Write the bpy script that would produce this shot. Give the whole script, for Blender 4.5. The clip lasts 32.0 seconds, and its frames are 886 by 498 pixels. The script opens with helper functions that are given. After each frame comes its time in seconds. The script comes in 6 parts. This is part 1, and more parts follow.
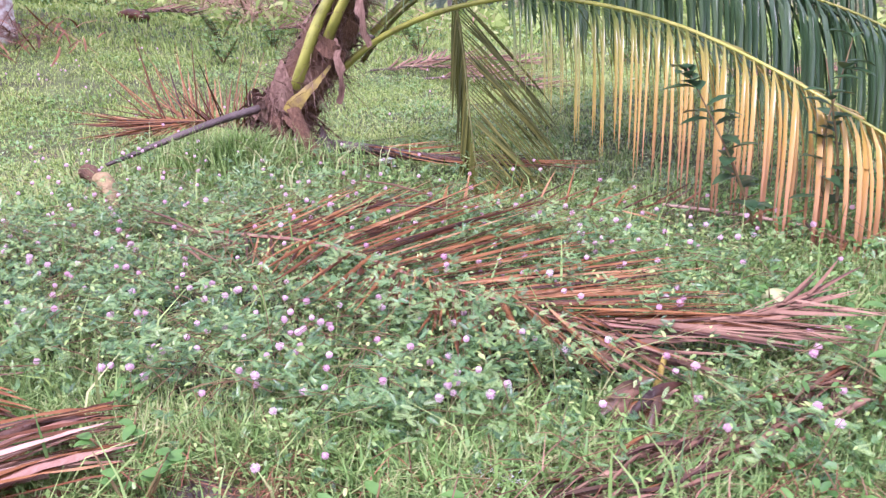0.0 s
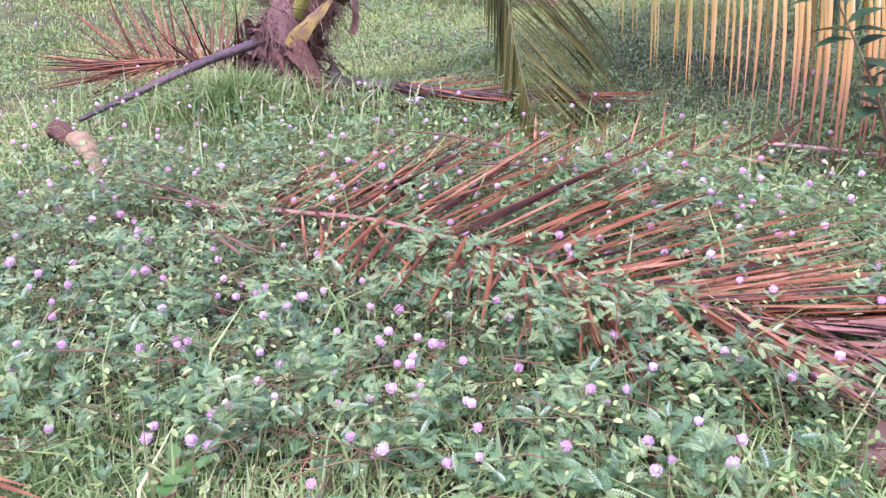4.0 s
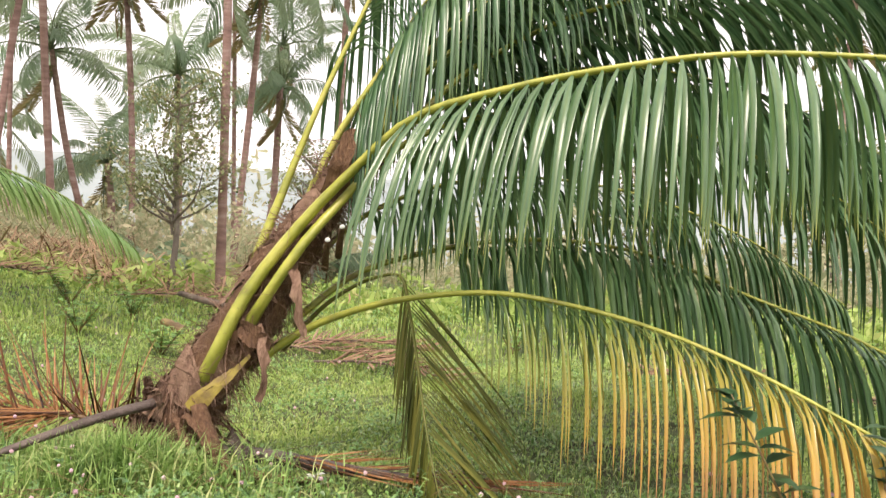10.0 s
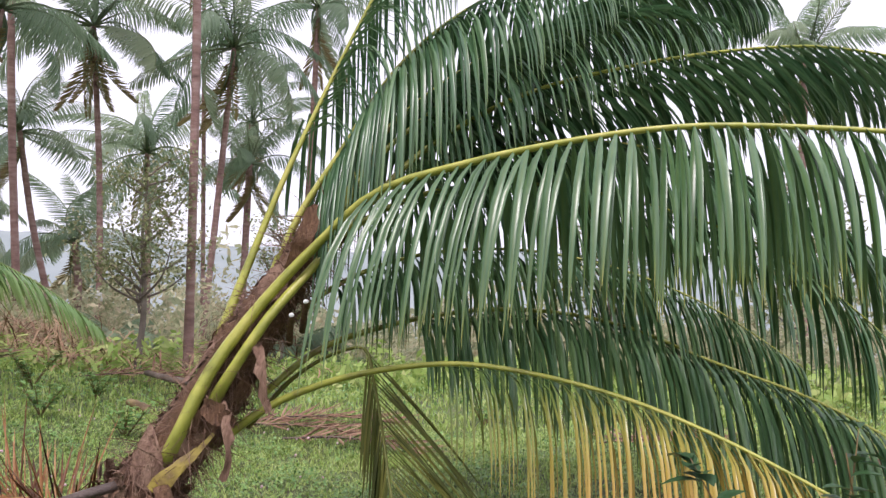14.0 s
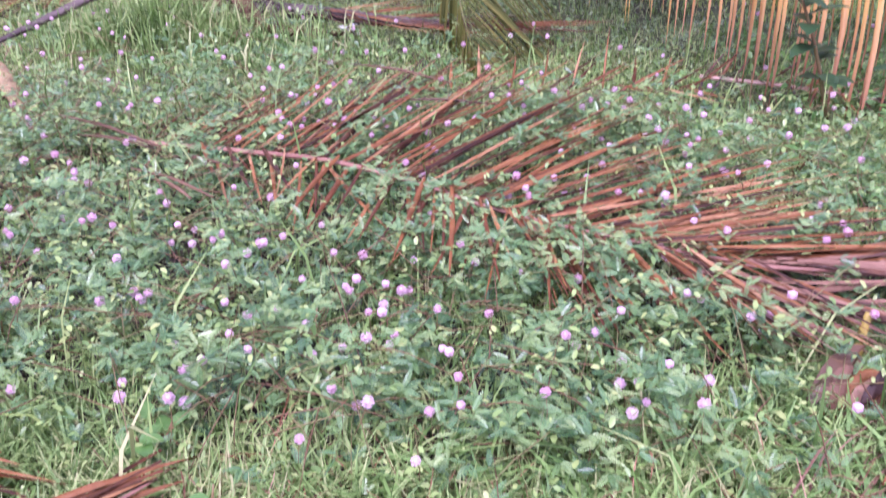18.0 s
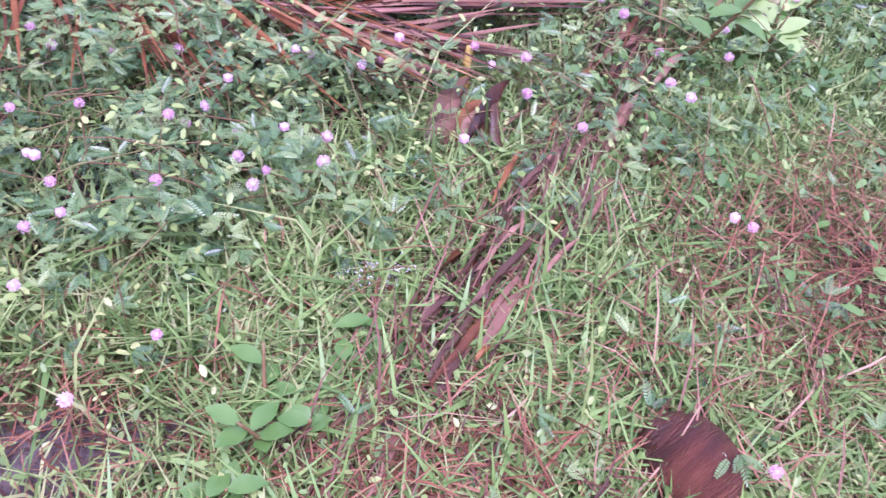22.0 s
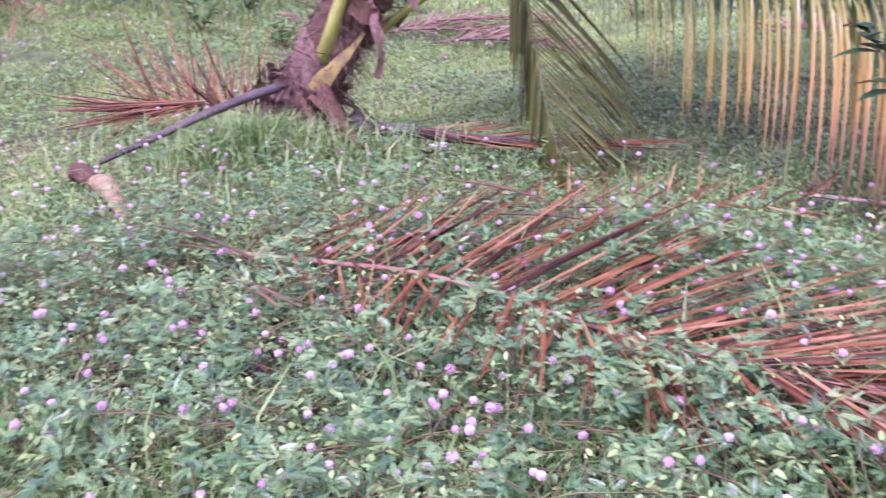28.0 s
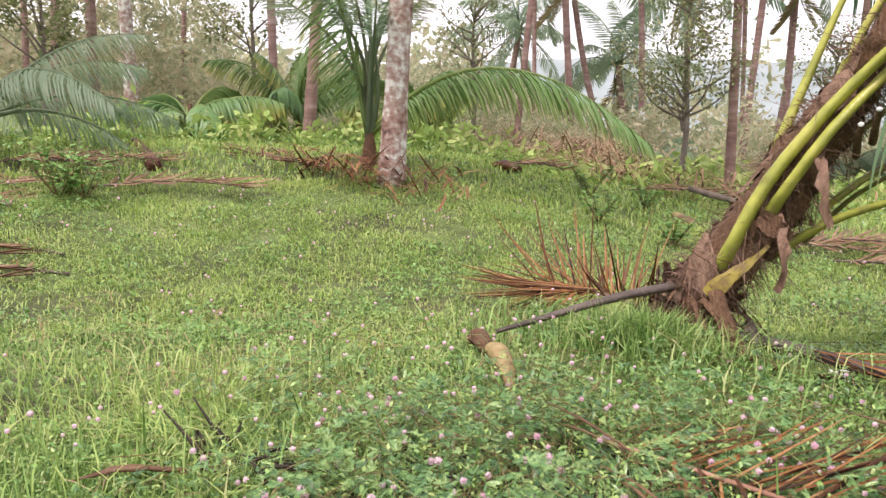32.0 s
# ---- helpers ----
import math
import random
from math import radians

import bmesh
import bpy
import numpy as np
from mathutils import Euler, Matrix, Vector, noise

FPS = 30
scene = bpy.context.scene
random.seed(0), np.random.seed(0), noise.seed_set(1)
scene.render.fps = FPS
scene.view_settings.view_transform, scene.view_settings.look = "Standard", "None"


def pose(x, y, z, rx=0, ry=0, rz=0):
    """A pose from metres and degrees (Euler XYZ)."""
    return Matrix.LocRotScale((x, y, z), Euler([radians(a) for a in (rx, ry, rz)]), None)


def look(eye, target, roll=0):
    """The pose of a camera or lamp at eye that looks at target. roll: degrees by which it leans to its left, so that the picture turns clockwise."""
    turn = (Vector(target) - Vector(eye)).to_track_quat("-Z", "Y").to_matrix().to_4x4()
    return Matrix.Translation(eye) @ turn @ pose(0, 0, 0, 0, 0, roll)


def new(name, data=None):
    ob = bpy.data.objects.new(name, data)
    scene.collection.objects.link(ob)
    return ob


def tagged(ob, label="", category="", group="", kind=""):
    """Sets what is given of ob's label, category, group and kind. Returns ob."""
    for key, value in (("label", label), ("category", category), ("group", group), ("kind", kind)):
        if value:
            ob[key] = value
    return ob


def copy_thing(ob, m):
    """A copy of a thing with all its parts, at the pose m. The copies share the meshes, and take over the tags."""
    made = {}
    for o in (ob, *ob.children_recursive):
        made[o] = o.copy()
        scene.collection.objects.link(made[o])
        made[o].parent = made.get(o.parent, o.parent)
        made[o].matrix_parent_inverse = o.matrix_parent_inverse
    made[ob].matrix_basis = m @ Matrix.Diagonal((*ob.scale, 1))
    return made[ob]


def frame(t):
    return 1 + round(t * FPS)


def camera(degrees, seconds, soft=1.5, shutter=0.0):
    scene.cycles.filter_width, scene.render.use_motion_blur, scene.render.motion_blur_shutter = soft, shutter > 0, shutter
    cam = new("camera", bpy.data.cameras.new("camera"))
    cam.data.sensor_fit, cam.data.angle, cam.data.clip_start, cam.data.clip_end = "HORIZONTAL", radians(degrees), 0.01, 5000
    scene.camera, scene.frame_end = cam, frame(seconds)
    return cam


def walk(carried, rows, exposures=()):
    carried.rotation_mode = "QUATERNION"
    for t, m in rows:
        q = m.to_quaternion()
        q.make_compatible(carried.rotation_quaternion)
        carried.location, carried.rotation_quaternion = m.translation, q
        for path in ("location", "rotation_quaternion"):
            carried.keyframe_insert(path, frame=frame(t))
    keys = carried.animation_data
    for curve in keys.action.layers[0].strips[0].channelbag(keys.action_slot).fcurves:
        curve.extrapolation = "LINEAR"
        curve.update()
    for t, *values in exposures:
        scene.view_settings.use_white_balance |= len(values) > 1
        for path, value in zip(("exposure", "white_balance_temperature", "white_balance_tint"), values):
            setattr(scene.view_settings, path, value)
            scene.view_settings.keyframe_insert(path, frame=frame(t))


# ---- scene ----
cam = camera(55.8, 32.0, soft=1.35, shutter=0.45)
PATH = [
    (0, (0.872, -0.796, 1.226), (0.427, 1.041, 0.57), -1.1),
    (0.5, (0.796, -0.712, 1.201), (0.371, 1.125, 0.535), -1.5),
    (1, (0.76, -0.57, 1.236), (0.371, 1.282, 0.589), -4.4),
    (1.5, (0.561, -0.55, 1.191), (0.223, 1.288, 0.48), -4.1),
    (2, (0.483, -0.486, 1.161), (0.132, 1.333, 0.406), -2.1),
    (2.5, (0.422, -0.396, 1.148), (-0.004, 1.408, 0.397), -1.8),
    (3, (0.366, -0.292, 1.141), (-0.015, 1.514, 0.372), -2.4),
    (3.5, (0.321, -0.232, 1.153), (-0.039, 1.561, 0.345), -3.0),
    (5.5, (0.109, -0.09, 1.16), (-0.123, 1.707, 0.312), -1.3),
    (6, (0.057, -0.065, 1.152), (-0.162, 1.748, 0.338), -2.1),
    (6.5, (0.037, -0.054, 1.162), (-0.171, 1.794, 0.426), -2.5),
    (7, (0.037, -0.06, 1.187), (-0.15, 1.854, 0.638), -0.6),
    (7.5, (0.044, -0.054, 1.211), (-0.076, 1.901, 0.808), 1.4),
    (8, (0.044, -0.065, 1.223), (-0.06, 1.905, 0.89), 2.2),
    (8.5, (0.048, -0.069, 1.232), (-0.026, 1.909, 0.943), 2.2),
    (9, (0.051, -0.083, 1.229), (-0.017, 1.907, 1.036), 2.3),
    (9.5, (0.064, -0.103, 1.248), (-0.006, 1.893, 1.149), 2.9),
    (10, (0.078, -0.11, 1.267), (0.013, 1.889, 1.244), 3.4),
    (10.5, (0.091, -0.135, 1.267), (0.031, 1.863, 1.33), 3.8),
    (11, (0.1, -0.132, 1.273), (0.067, 1.864, 1.385), 3.5),
    (11.5, (0.106, -0.138, 1.273), (0.093, 1.858, 1.408), 3.3),
    (12, (0.113, -0.144, 1.277), (0.112, 1.851, 1.422), 3.3),
    (12.5, (0.121, -0.148, 1.279), (0.126, 1.845, 1.442), 2.6),
    (13, (0.13, -0.157, 1.276), (0.13, 1.835, 1.453), 2.2),
    (13.5, (0.129, -0.175, 1.274), (0.133, 1.817, 1.451), 2.4),
    (15.5, (0.139, -0.138, 1.268), (0.066, 1.858, 1.155), -0.5),
    (16, (0.107, -0.178, 1.248), (0.042, 1.808, 1.022), 0.8),
    (16.5, (0.13, -0.211, 1.263), (0.07, 1.741, 0.833), 1.2),
    (17, (0.128, -0.2, 1.243), (0.066, 1.685, 0.578), 1.5),
    (17.5, (0.143, -0.182, 1.227), (0.027, 1.626, 0.382), -0.1),
    (18, (0.145, -0.172, 1.214), (0.023, 1.553, 0.209), -0.4),
    (18.5, (0.159, -0.162, 1.205), (0.046, 1.46, 0.041), -0.9),
    (19, (0.171, -0.155, 1.2), (0.106, 1.398, -0.059), -0.5),
    (19.5, (0.18, -0.143, 1.198), (0.184, 1.357, -0.125), 0.5),
    (20, (0.196, -0.129, 1.192), (0.334, 1.306, -0.194), 1.8),
    (20.5, (0.227, -0.118, 1.184), (0.529, 1.269, -0.225), 2.9),
    (21, (0.24, -0.11, 1.175), (0.692, 1.247, -0.223), 5.0),
    (21.5, (0.244, -0.108, 1.168), (0.787, 1.207, -0.238), 6.4),
    (22, (0.246, -0.111, 1.16), (0.864, 1.176, -0.241), 7.9),
    (22.5, (0.263, -0.113, 1.157), (0.969, 1.134, -0.237), 9.4),
    (23, (0.283, -0.121, 1.157), (1.119, 1.093, -0.195), 11.3),
    (23.5, (0.304, -0.119, 1.159), (1.28, 1.109, -0.082), 11.9),
    (24, (0.305, -0.121, 1.186), (1.355, 1.298, 0.242), 5.8),
    (24.5, (0.309, -0.116, 1.188), (1.292, 1.388, 0.308), 3.8),
    (26.5, (0.243, -0.103, 1.214), (0.598, 1.68, 0.38), -2.2),
    (27, (0.197, -0.112, 1.194), (0.292, 1.725, 0.409), -3.1),
    (27.5, (0.159, -0.116, 1.185), (0.034, 1.727, 0.42), -2.7),
    (28, (0.124, -0.128, 1.175), (-0.205, 1.698, 0.429), -2.0),
    (28.5, (0.098, -0.141, 1.17), (-0.399, 1.661, 0.458), -1.6),
    (29, (0.078, -0.147, 1.167), (-0.564, 1.625, 0.497), -0.9),
    (29.5, (0.068, -0.161, 1.172), (-0.692, 1.58, 0.546), -0.4),
    (30, (0.072, -0.178, 1.183), (-0.755, 1.543, 0.591), 0.5),
    (30.5, (0.059, -0.193, 1.192), (-0.839, 1.506, 0.637), 1.1),
    (31, (0.055, -0.204, 1.205), (-0.952, 1.469, 0.774), 1.1),
    (31.5, (0.044, -0.218, 1.211), (-1.051, 1.418, 0.86), 0.9),
    (32, (0.042, -0.236, 1.216), (-1.093, 1.38, 0.905), 1.4),
]
EXPO = [(0, 1.3, 5650, 50), (1, 1.25, 5400, 62), (3, 1.22, 5400, 62), (6, 1.22, 5400, 62), (7.3, 1.22, 5400, 62), (8, 1.23, 5900, 40), (9, 1.18, 7300, 20), (10, 1.02, 7400, 17), (11, 0.64, 6150, 25), (13.5, 0.52, 6150, 25), (15.5, 0.92, 7600, 15), (16.1, 1.08, 7500, 16), (17, 1.27, 5470, 61), (18.1, 1.17, 5470, 61), (18.45, 1.16, 6400, 38), (18.8, 1.15, 6000, 48), (19, 1.15, 6850, 28), (19.2, 1.15, 6600, 33), (19.5, 1.15, 5850, 53), (20, 1.16, 5550, 60), (21, 1.16, 5350, 70), (24.5, 1.11, 5350, 72), (26.8, 1.18, 5330, 65), (28, 1.18, 5280, 69), (30.6, 1.23, 5300, 68), (31, 1.22, 6800, 25), (32, 0.91, 6850, 20)]
walk(cam, [(t, look(e, g, r)) for t, e, g, r in PATH], EXPO)

# ---- world and light: bright overcast, soft high sun ----
world = bpy.data.worlds.new("overcast")
scene.world = world
world.use_nodes = True
wn = world.node_tree
wn.nodes.clear()
w_out = wn.nodes.new("ShaderNodeOutputWorld")
w_sky = wn.nodes.new("ShaderNodeTexSky")
w_sky.sky_type, w_sky.sun_disc = "NISHITA", False
w_sky.sun_elevation, w_sky.sun_rotation = radians(68), radians(200)
w_b1 = wn.nodes.new("ShaderNodeBackground")
w_b1.inputs["Strength"].default_value = 0.05
w_b2 = wn.nodes.new("ShaderNodeBackground")
w_b2.inputs["Color"].default_value = (0.90, 0.92, 1.0, 1)
w_b2.inputs["Strength"].default_value = 0.98
w_mix = wn.nodes.new("ShaderNodeMixShader")
w_mix.inputs[0].default_value = 0.85
wn.links.new(w_sky.outputs[0], w_b1.inputs["Color"])
wn.links.new(w_b1.outputs[0], w_mix.inputs[1])
wn.links.new(w_b2.outputs[0], w_mix.inputs[2])
wn.links.new(w_mix.outputs[0], w_out.inputs["Surface"])

sun = new("sun", bpy.data.lights.new("sun", "SUN"))
sun.data.energy, sun.data.angle, sun.data.color = 2.1, radians(20), (1.0, 0.96, 0.9)
sun.matrix_world = look((-2.2, -3.6, 14), (0, 2, 0))


# ---- materials ----
def node_mat(name):
    m = bpy.data.materials.new(name)
    m.use_nodes = True
    m.node_tree.nodes.clear()
    return m, m.node_tree.nodes, m.node_tree.links


def mat(name, colours, rough=0.6, scale=8.0, bump=0.0, trans=0.0, vary="island", spec=0.5, stretch=(1, 1, 1), bump_scale=60.0, age=None, grain=0.5):
    """A mottled material: colours spread by a random value and two scales of noise; age: ramp colours driven by the mesh's own age value."""
    m, N, L = node_mat(name)
    out = N.new("ShaderNodeOutputMaterial")
    bsdf = N.new("ShaderNodeBsdfPrincipled")
    bsdf.inputs["Roughness"].default_value = rough
    bsdf.inputs["Specular IOR Level"].default_value = spec
    tc = N.new("ShaderNodeTexCoord")
    mp = N.new("ShaderNodeMapping")
    mp.inputs["Scale"].default_value = stretch
    L.new(tc.outputs["Object"], mp.inputs["Vector"])
    n1 = N.new("ShaderNodeTexNoise")
    n1.inputs["Scale"].default_value = scale
    n1.inputs["Detail"].default_value = 5
    L.new(mp.outputs[0], n1.inputs["Vector"])
    ramp = N.new("ShaderNodeValToRGB")
    els = ramp.color_ramp.elements
    while len(els) < len(colours):
        els.new(0.5)
    for i, c in enumerate(colours):
        lo, hi = (0.34, 0.66) if vary == "noise" else (0.2, 0.8)
        els[i].position = lo + (hi - lo) * i / max(1, len(colours) - 1)
        els[i].color = (*c, 1)
    mixv = N.new("ShaderNodeMath")
    mixv.operation = "MULTIPLY_ADD"
    mixv.inputs[1].default_value = 1 - grain
    if vary == "island":
        rnd = N.new("ShaderNodeNewGeometry").outputs["Random Per Island"]
    elif vary == "object":
        rnd = N.new("ShaderNodeObjectInfo").outputs["Random"]
    else:
        n0 = N.new("ShaderNodeTexNoise")
        n0.inputs["Scale"].default_value = scale * 0.13
        n0.inputs["Detail"].default_value = 3
        L.new(mp.outputs[0], n0.inputs["Vector"])
        rnd = n0.outputs["Fac"]
    L.new(rnd, mixv.inputs[0])
    half = N.new("ShaderNodeMath")
    half.operation = "MULTIPLY"
    half.inputs[1].default_value = grain
    L.new(n1.outputs["Fac"], half.inputs[0])
    L.new(half.outputs[0], mixv.inputs[2])
    L.new(mixv.outputs[0], ramp.inputs["Fac"])
    colour = ramp.outputs["Color"]
    if age:
        at = N.new("ShaderNodeAttribute")
        at.attribute_name = "age"
        jit = N.new("ShaderNodeMath")
        jit.operation = "MULTIPLY_ADD"
        jit.inputs[1].default_value = 0.22
        L.new(mixv.outputs[0], jit.inputs[0])
        sub = N.new("ShaderNodeMath")
        sub.operation = "SUBTRACT"
        sub.inputs[1].default_value = 0.11
        L.new(at.outputs["Fac"], sub.inputs[0])
        L.new(sub.outputs[0], jit.inputs[2])
        r2 = N.new("ShaderNodeValToRGB")
        e2 = r2.color_ramp.elements
        while len(e2) < len(age):
            e2.new(0.5)
        for i, (p, c, a) in enumerate(age):
            e2[i].position = p
            e2[i].color = (*c, a)
        L.new(jit.outputs[0], r2.inputs["Fac"])
        mx = N.new("ShaderNodeMixRGB")
        L.new(r2.outputs["Alpha"], mx.inputs["Fac"])
        L.new(colour, mx.inputs["Color1"])
        L.new(r2.outputs["Color"], mx.inputs["Color2"])
        colour = mx.outputs["Color"]
    L.new(colour, bsdf.inputs["Base Color"])
    if bump:
        n2 = N.new("ShaderNodeTexNoise")
        n2.inputs["Scale"].default_value = bump_scale
        n2.inputs["Detail"].default_value = 6
        L.new(mp.outputs[0], n2.inputs["Vector"])
        b = N.new("ShaderNodeBump")
        b.inputs["Strength"].default_value = bump
        b.inputs["Distance"].default_value = 0.02
        L.new(n2.outputs["Fac"], b.inputs["Height"])
        L.new(b.outputs[0], bsdf.inputs["Normal"])
    surf = bsdf.outputs[0]
    if trans:
        tr = N.new("ShaderNodeBsdfTranslucent")
        L.new(colour, tr.inputs["Color"])
        ms = N.new("ShaderNodeMixShader")
        ms.inputs[0].default_value = trans
        L.new(surf, ms.inputs[1])
        L.new(tr.outputs[0], ms.inputs[2])
        surf = ms.outputs[0]
    L.new(surf, out.inputs["Surface"])
    return m


M_soil = mat("soil_and_moss", [(0.042, 0.034, 0.021), (0.068, 0.078, 0.029), (0.098, 0.138, 0.04), (0.13, 0.145, 0.06)], 0.95, 6, 0.6, vary="noise", bump_scale=40)
M_mud = mat("dark_mud", [(0.045, 0.033, 0.027), (0.085, 0.064, 0.054), (0.14, 0.11, 0.094)], 0.8, 9, 0.6, vary="noise")
# near-black brown that paints the shaded gaps between leaves and stalks
M_gap_shade = mat("dark_gap_shade", [(0.016, 0.012, 0.008), (0.03, 0.022, 0.014), (0.05, 0.034, 0.02)], 0.9, 14, 0.7, vary="noise")
M_grass = mat("grass_blade", [(0.065, 0.14, 0.032), (0.185, 0.33, 0.08), (0.30, 0.44, 0.13), (0.46, 0.46, 0.21)], 0.5, 3, trans=0.22, spec=0.4)
M_broadgrass = mat("broad_grass_blade", [(0.10, 0.22, 0.05), (0.19, 0.36, 0.085), (0.29, 0.47, 0.13)], 0.45, 6, trans=0.25, spec=0.45)
M_meadow = mat("meadow_grass", [(0.20, 0.32, 0.07), (0.33, 0.47, 0.12), (0.435, 0.55, 0.17), (0.52, 0.55, 0.23)], 0.55, 1.5, trans=0.35, spec=0.35)
M_straw = mat("dry_straw", [(0.16, 0.08, 0.045), (0.30, 0.18, 0.10), (0.44, 0.32, 0.19)], 0.7, 9)
M_mimosa = mat("mimosa_leaf", [(0.04, 0.085, 0.022), (0.14, 0.22, 0.058), (0.27, 0.355, 0.10), (0.42, 0.48, 0.18)], 0.36, 10, trans=0.12, spec=0.6,
               age=[(0.0, (0.04, 0.115, 0.04), 1), (0.35, (0.10, 0.235, 0.075), 1), (0.7, (0.175, 0.315, 0.10), 1), (0.95, (0.27, 0.40, 0.135), 1)])
M_lime = mat("light_oval_leaf", [(0.08, 0.17, 0.04), (0.17, 0.30, 0.07), (0.27, 0.40, 0.105), (0.40, 0.48, 0.16)], 0.42, 12, trans=0.14, spec=0.55)
M_mstem = mat("mimosa_stem", [(0.14, 0.06, 0.03), (0.20, 0.12, 0.05), (0.20, 0.22, 0.07)], 0.6, 20)
M_pink = mat("pink_filaments", [(0.74, 0.48, 0.57), (0.82, 0.60, 0.68), (0.88, 0.72, 0.77)], 0.8, 30, trans=0.3, vary="object", spec=0.2)
M_broad = mat("broad_leaf", [(0.08, 0.19, 0.05), (0.15, 0.30, 0.07), (0.24, 0.42, 0.12)], 0.4, 14, trans=0.18, spec=0.5)
M_seed = mat("seedling_leaf", [(0.05, 0.15, 0.03), (0.09, 0.23, 0.045), (0.16, 0.32, 0.07)], 0.45, 20, trans=0.25)
M_dark = mat("dark_glossy_leaf", [(0.018, 0.05, 0.022), (0.03, 0.08, 0.03), (0.06, 0.12, 0.04)], 0.35, 14, trans=0.15)
M_palm = mat("palm_leaflet", [(0.048, 0.118, 0.054), (0.085, 0.18, 0.08), (0.16, 0.27, 0.125)], 0.32, 6, trans=0.20, spec=0.75, stretch=(4, 4, 0.6),
             age=[(0.0, (0.05, 0.12, 0.035), 0), (0.32, (0.15, 0.22, 0.04), 0.75), (0.50, (0.40, 0.34, 0.07), 1), (0.66, (0.60, 0.37, 0.09), 1), (0.84, (0.50, 0.245, 0.12), 1), (1.0, (0.22, 0.085, 0.06), 1)])
M_dull = mat("dull_olive_leaflet", [(0.045, 0.055, 0.012), (0.10, 0.115, 0.022), (0.22, 0.21, 0.05)], 0.45, 6, trans=0.15, spec=0.3, stretch=(4, 4, 0.6))
# leaflet greens paled and greyed to hold the haze of distance
M_hazed_palm = mat("hazed_palm_leaflet", [(0.23, 0.33, 0.22), (0.32, 0.43, 0.28), (0.43, 0.51, 0.34)], 0.4, 0.7, trans=0.62, vary="object",
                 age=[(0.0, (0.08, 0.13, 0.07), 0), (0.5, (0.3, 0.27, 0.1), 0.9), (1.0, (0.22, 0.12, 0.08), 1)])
M_young = mat("young_palm_leaflet", [(0.13, 0.26, 0.09), (0.20, 0.36, 0.12), (0.30, 0.44, 0.17)], 0.4, 2, trans=0.3, vary="object",
              age=[(0.0, (0.1, 0.2, 0.06), 0), (0.5, (0.45, 0.40, 0.08), 1), (1.0, (0.35, 0.18, 0.08), 1)])
M_rachis = mat("green_rachis", [(0.20, 0.28, 0.05), (0.30, 0.36, 0.07), (0.42, 0.42, 0.11)], 0.4, 5, 0.15, vary="noise", stretch=(1, 1, 1))
M_petiole = mat("yellow_green_petiole", [(0.15, 0.12, 0.035), (0.26, 0.28, 0.045), (0.36, 0.37, 0.06), (0.46, 0.43, 0.10)], 0.38, 9, 0.15, vary="noise", spec=0.5)
M_sheath = mat("yellow_sheath", [(0.14, 0.08, 0.04), (0.34, 0.26, 0.05), (0.50, 0.40, 0.08)], 0.55, 16, 0.3, vary="noise")
M_fibre = mat("palm_fibre", [(0.02, 0.009, 0.006), (0.09, 0.042, 0.022), (0.20, 0.105, 0.055), (0.42, 0.27, 0.16)], 0.8, 60, 1.0, vary="island", stretch=(1.3, 1.3, 0.2), bump_scale=140, grain=0.6)
M_flap = mat("torn_fibre_cloth", [(0.07, 0.034, 0.022), (0.17, 0.092, 0.06), (0.27, 0.165, 0.11), (0.40, 0.27, 0.19)], 0.8, 30, 1.0, stretch=(1, 1, 0.2), bump_scale=90, grain=0.7)
M_rust = mat("rusty_dead_leaflet", [(0.025, 0.010, 0.005), (0.078, 0.028, 0.010), (0.16, 0.06, 0.018), (0.26, 0.115, 0.038), (0.40, 0.235, 0.11)], 0.46, 9, 0.3, vary="object", spec=0.3)
M_orange = mat("orange_dead_leaflet", [(0.05, 0.018, 0.008), (0.13, 0.047, 0.016), (0.24, 0.10, 0.03), (0.36, 0.19, 0.07)], 0.5, 9, 0.3, vary="object", spec=0.3)
M_rust_i = mat("rusty_dead_strip", [(0.045, 0.018, 0.010), (0.12, 0.046, 0.02), (0.215, 0.088, 0.038), (0.36, 0.20, 0.105)], 0.55, 7, 0.2, vary="island", spec=0.3)
M_drymix = mat("dry_brown_leaflet", [(0.06, 0.03, 0.02), (0.16, 0.085, 0.05), (0.25, 0.14, 0.085), (0.33, 0.21, 0.13)], 0.6, 7, 0.2, vary="object", spec=0.3)
M_rod_i = mat("dark_fibre_strand", [(0.03, 0.014, 0.008), (0.08, 0.037, 0.021), (0.155, 0.078, 0.044), (0.28, 0.17, 0.105)], 0.55, 7, 0.2, spec=0.3)
M_rod = mat("dark_brown_rod", [(0.03, 0.016, 0.009), (0.07, 0.037, 0.018), (0.12, 0.066, 0.032), (0.21, 0.125, 0.068)], 0.45, 7, vary="object", spec=0.35)
M_tan = mat("tan_dead_leaf", [(0.10, 0.045, 0.035), (0.28, 0.14, 0.09), (0.44, 0.26, 0.18), (0.58, 0.40, 0.30)], 0.5, 6, 0.3, vary="object")
M_darkpet = mat("dark_dead_petiole", [(0.028, 0.019, 0.015), (0.05, 0.034, 0.028), (0.12, 0.09, 0.075)], 0.5, 5, 0.5, vary="noise", spec=0.35)
M_bark = mat("coconut_bark", [(0.15, 0.085, 0.075), (0.30, 0.18, 0.155), (0.44, 0.32, 0.29)], 0.85, 3, 0.8, vary="noise", stretch=(1, 1, 4), bump_scale=9)
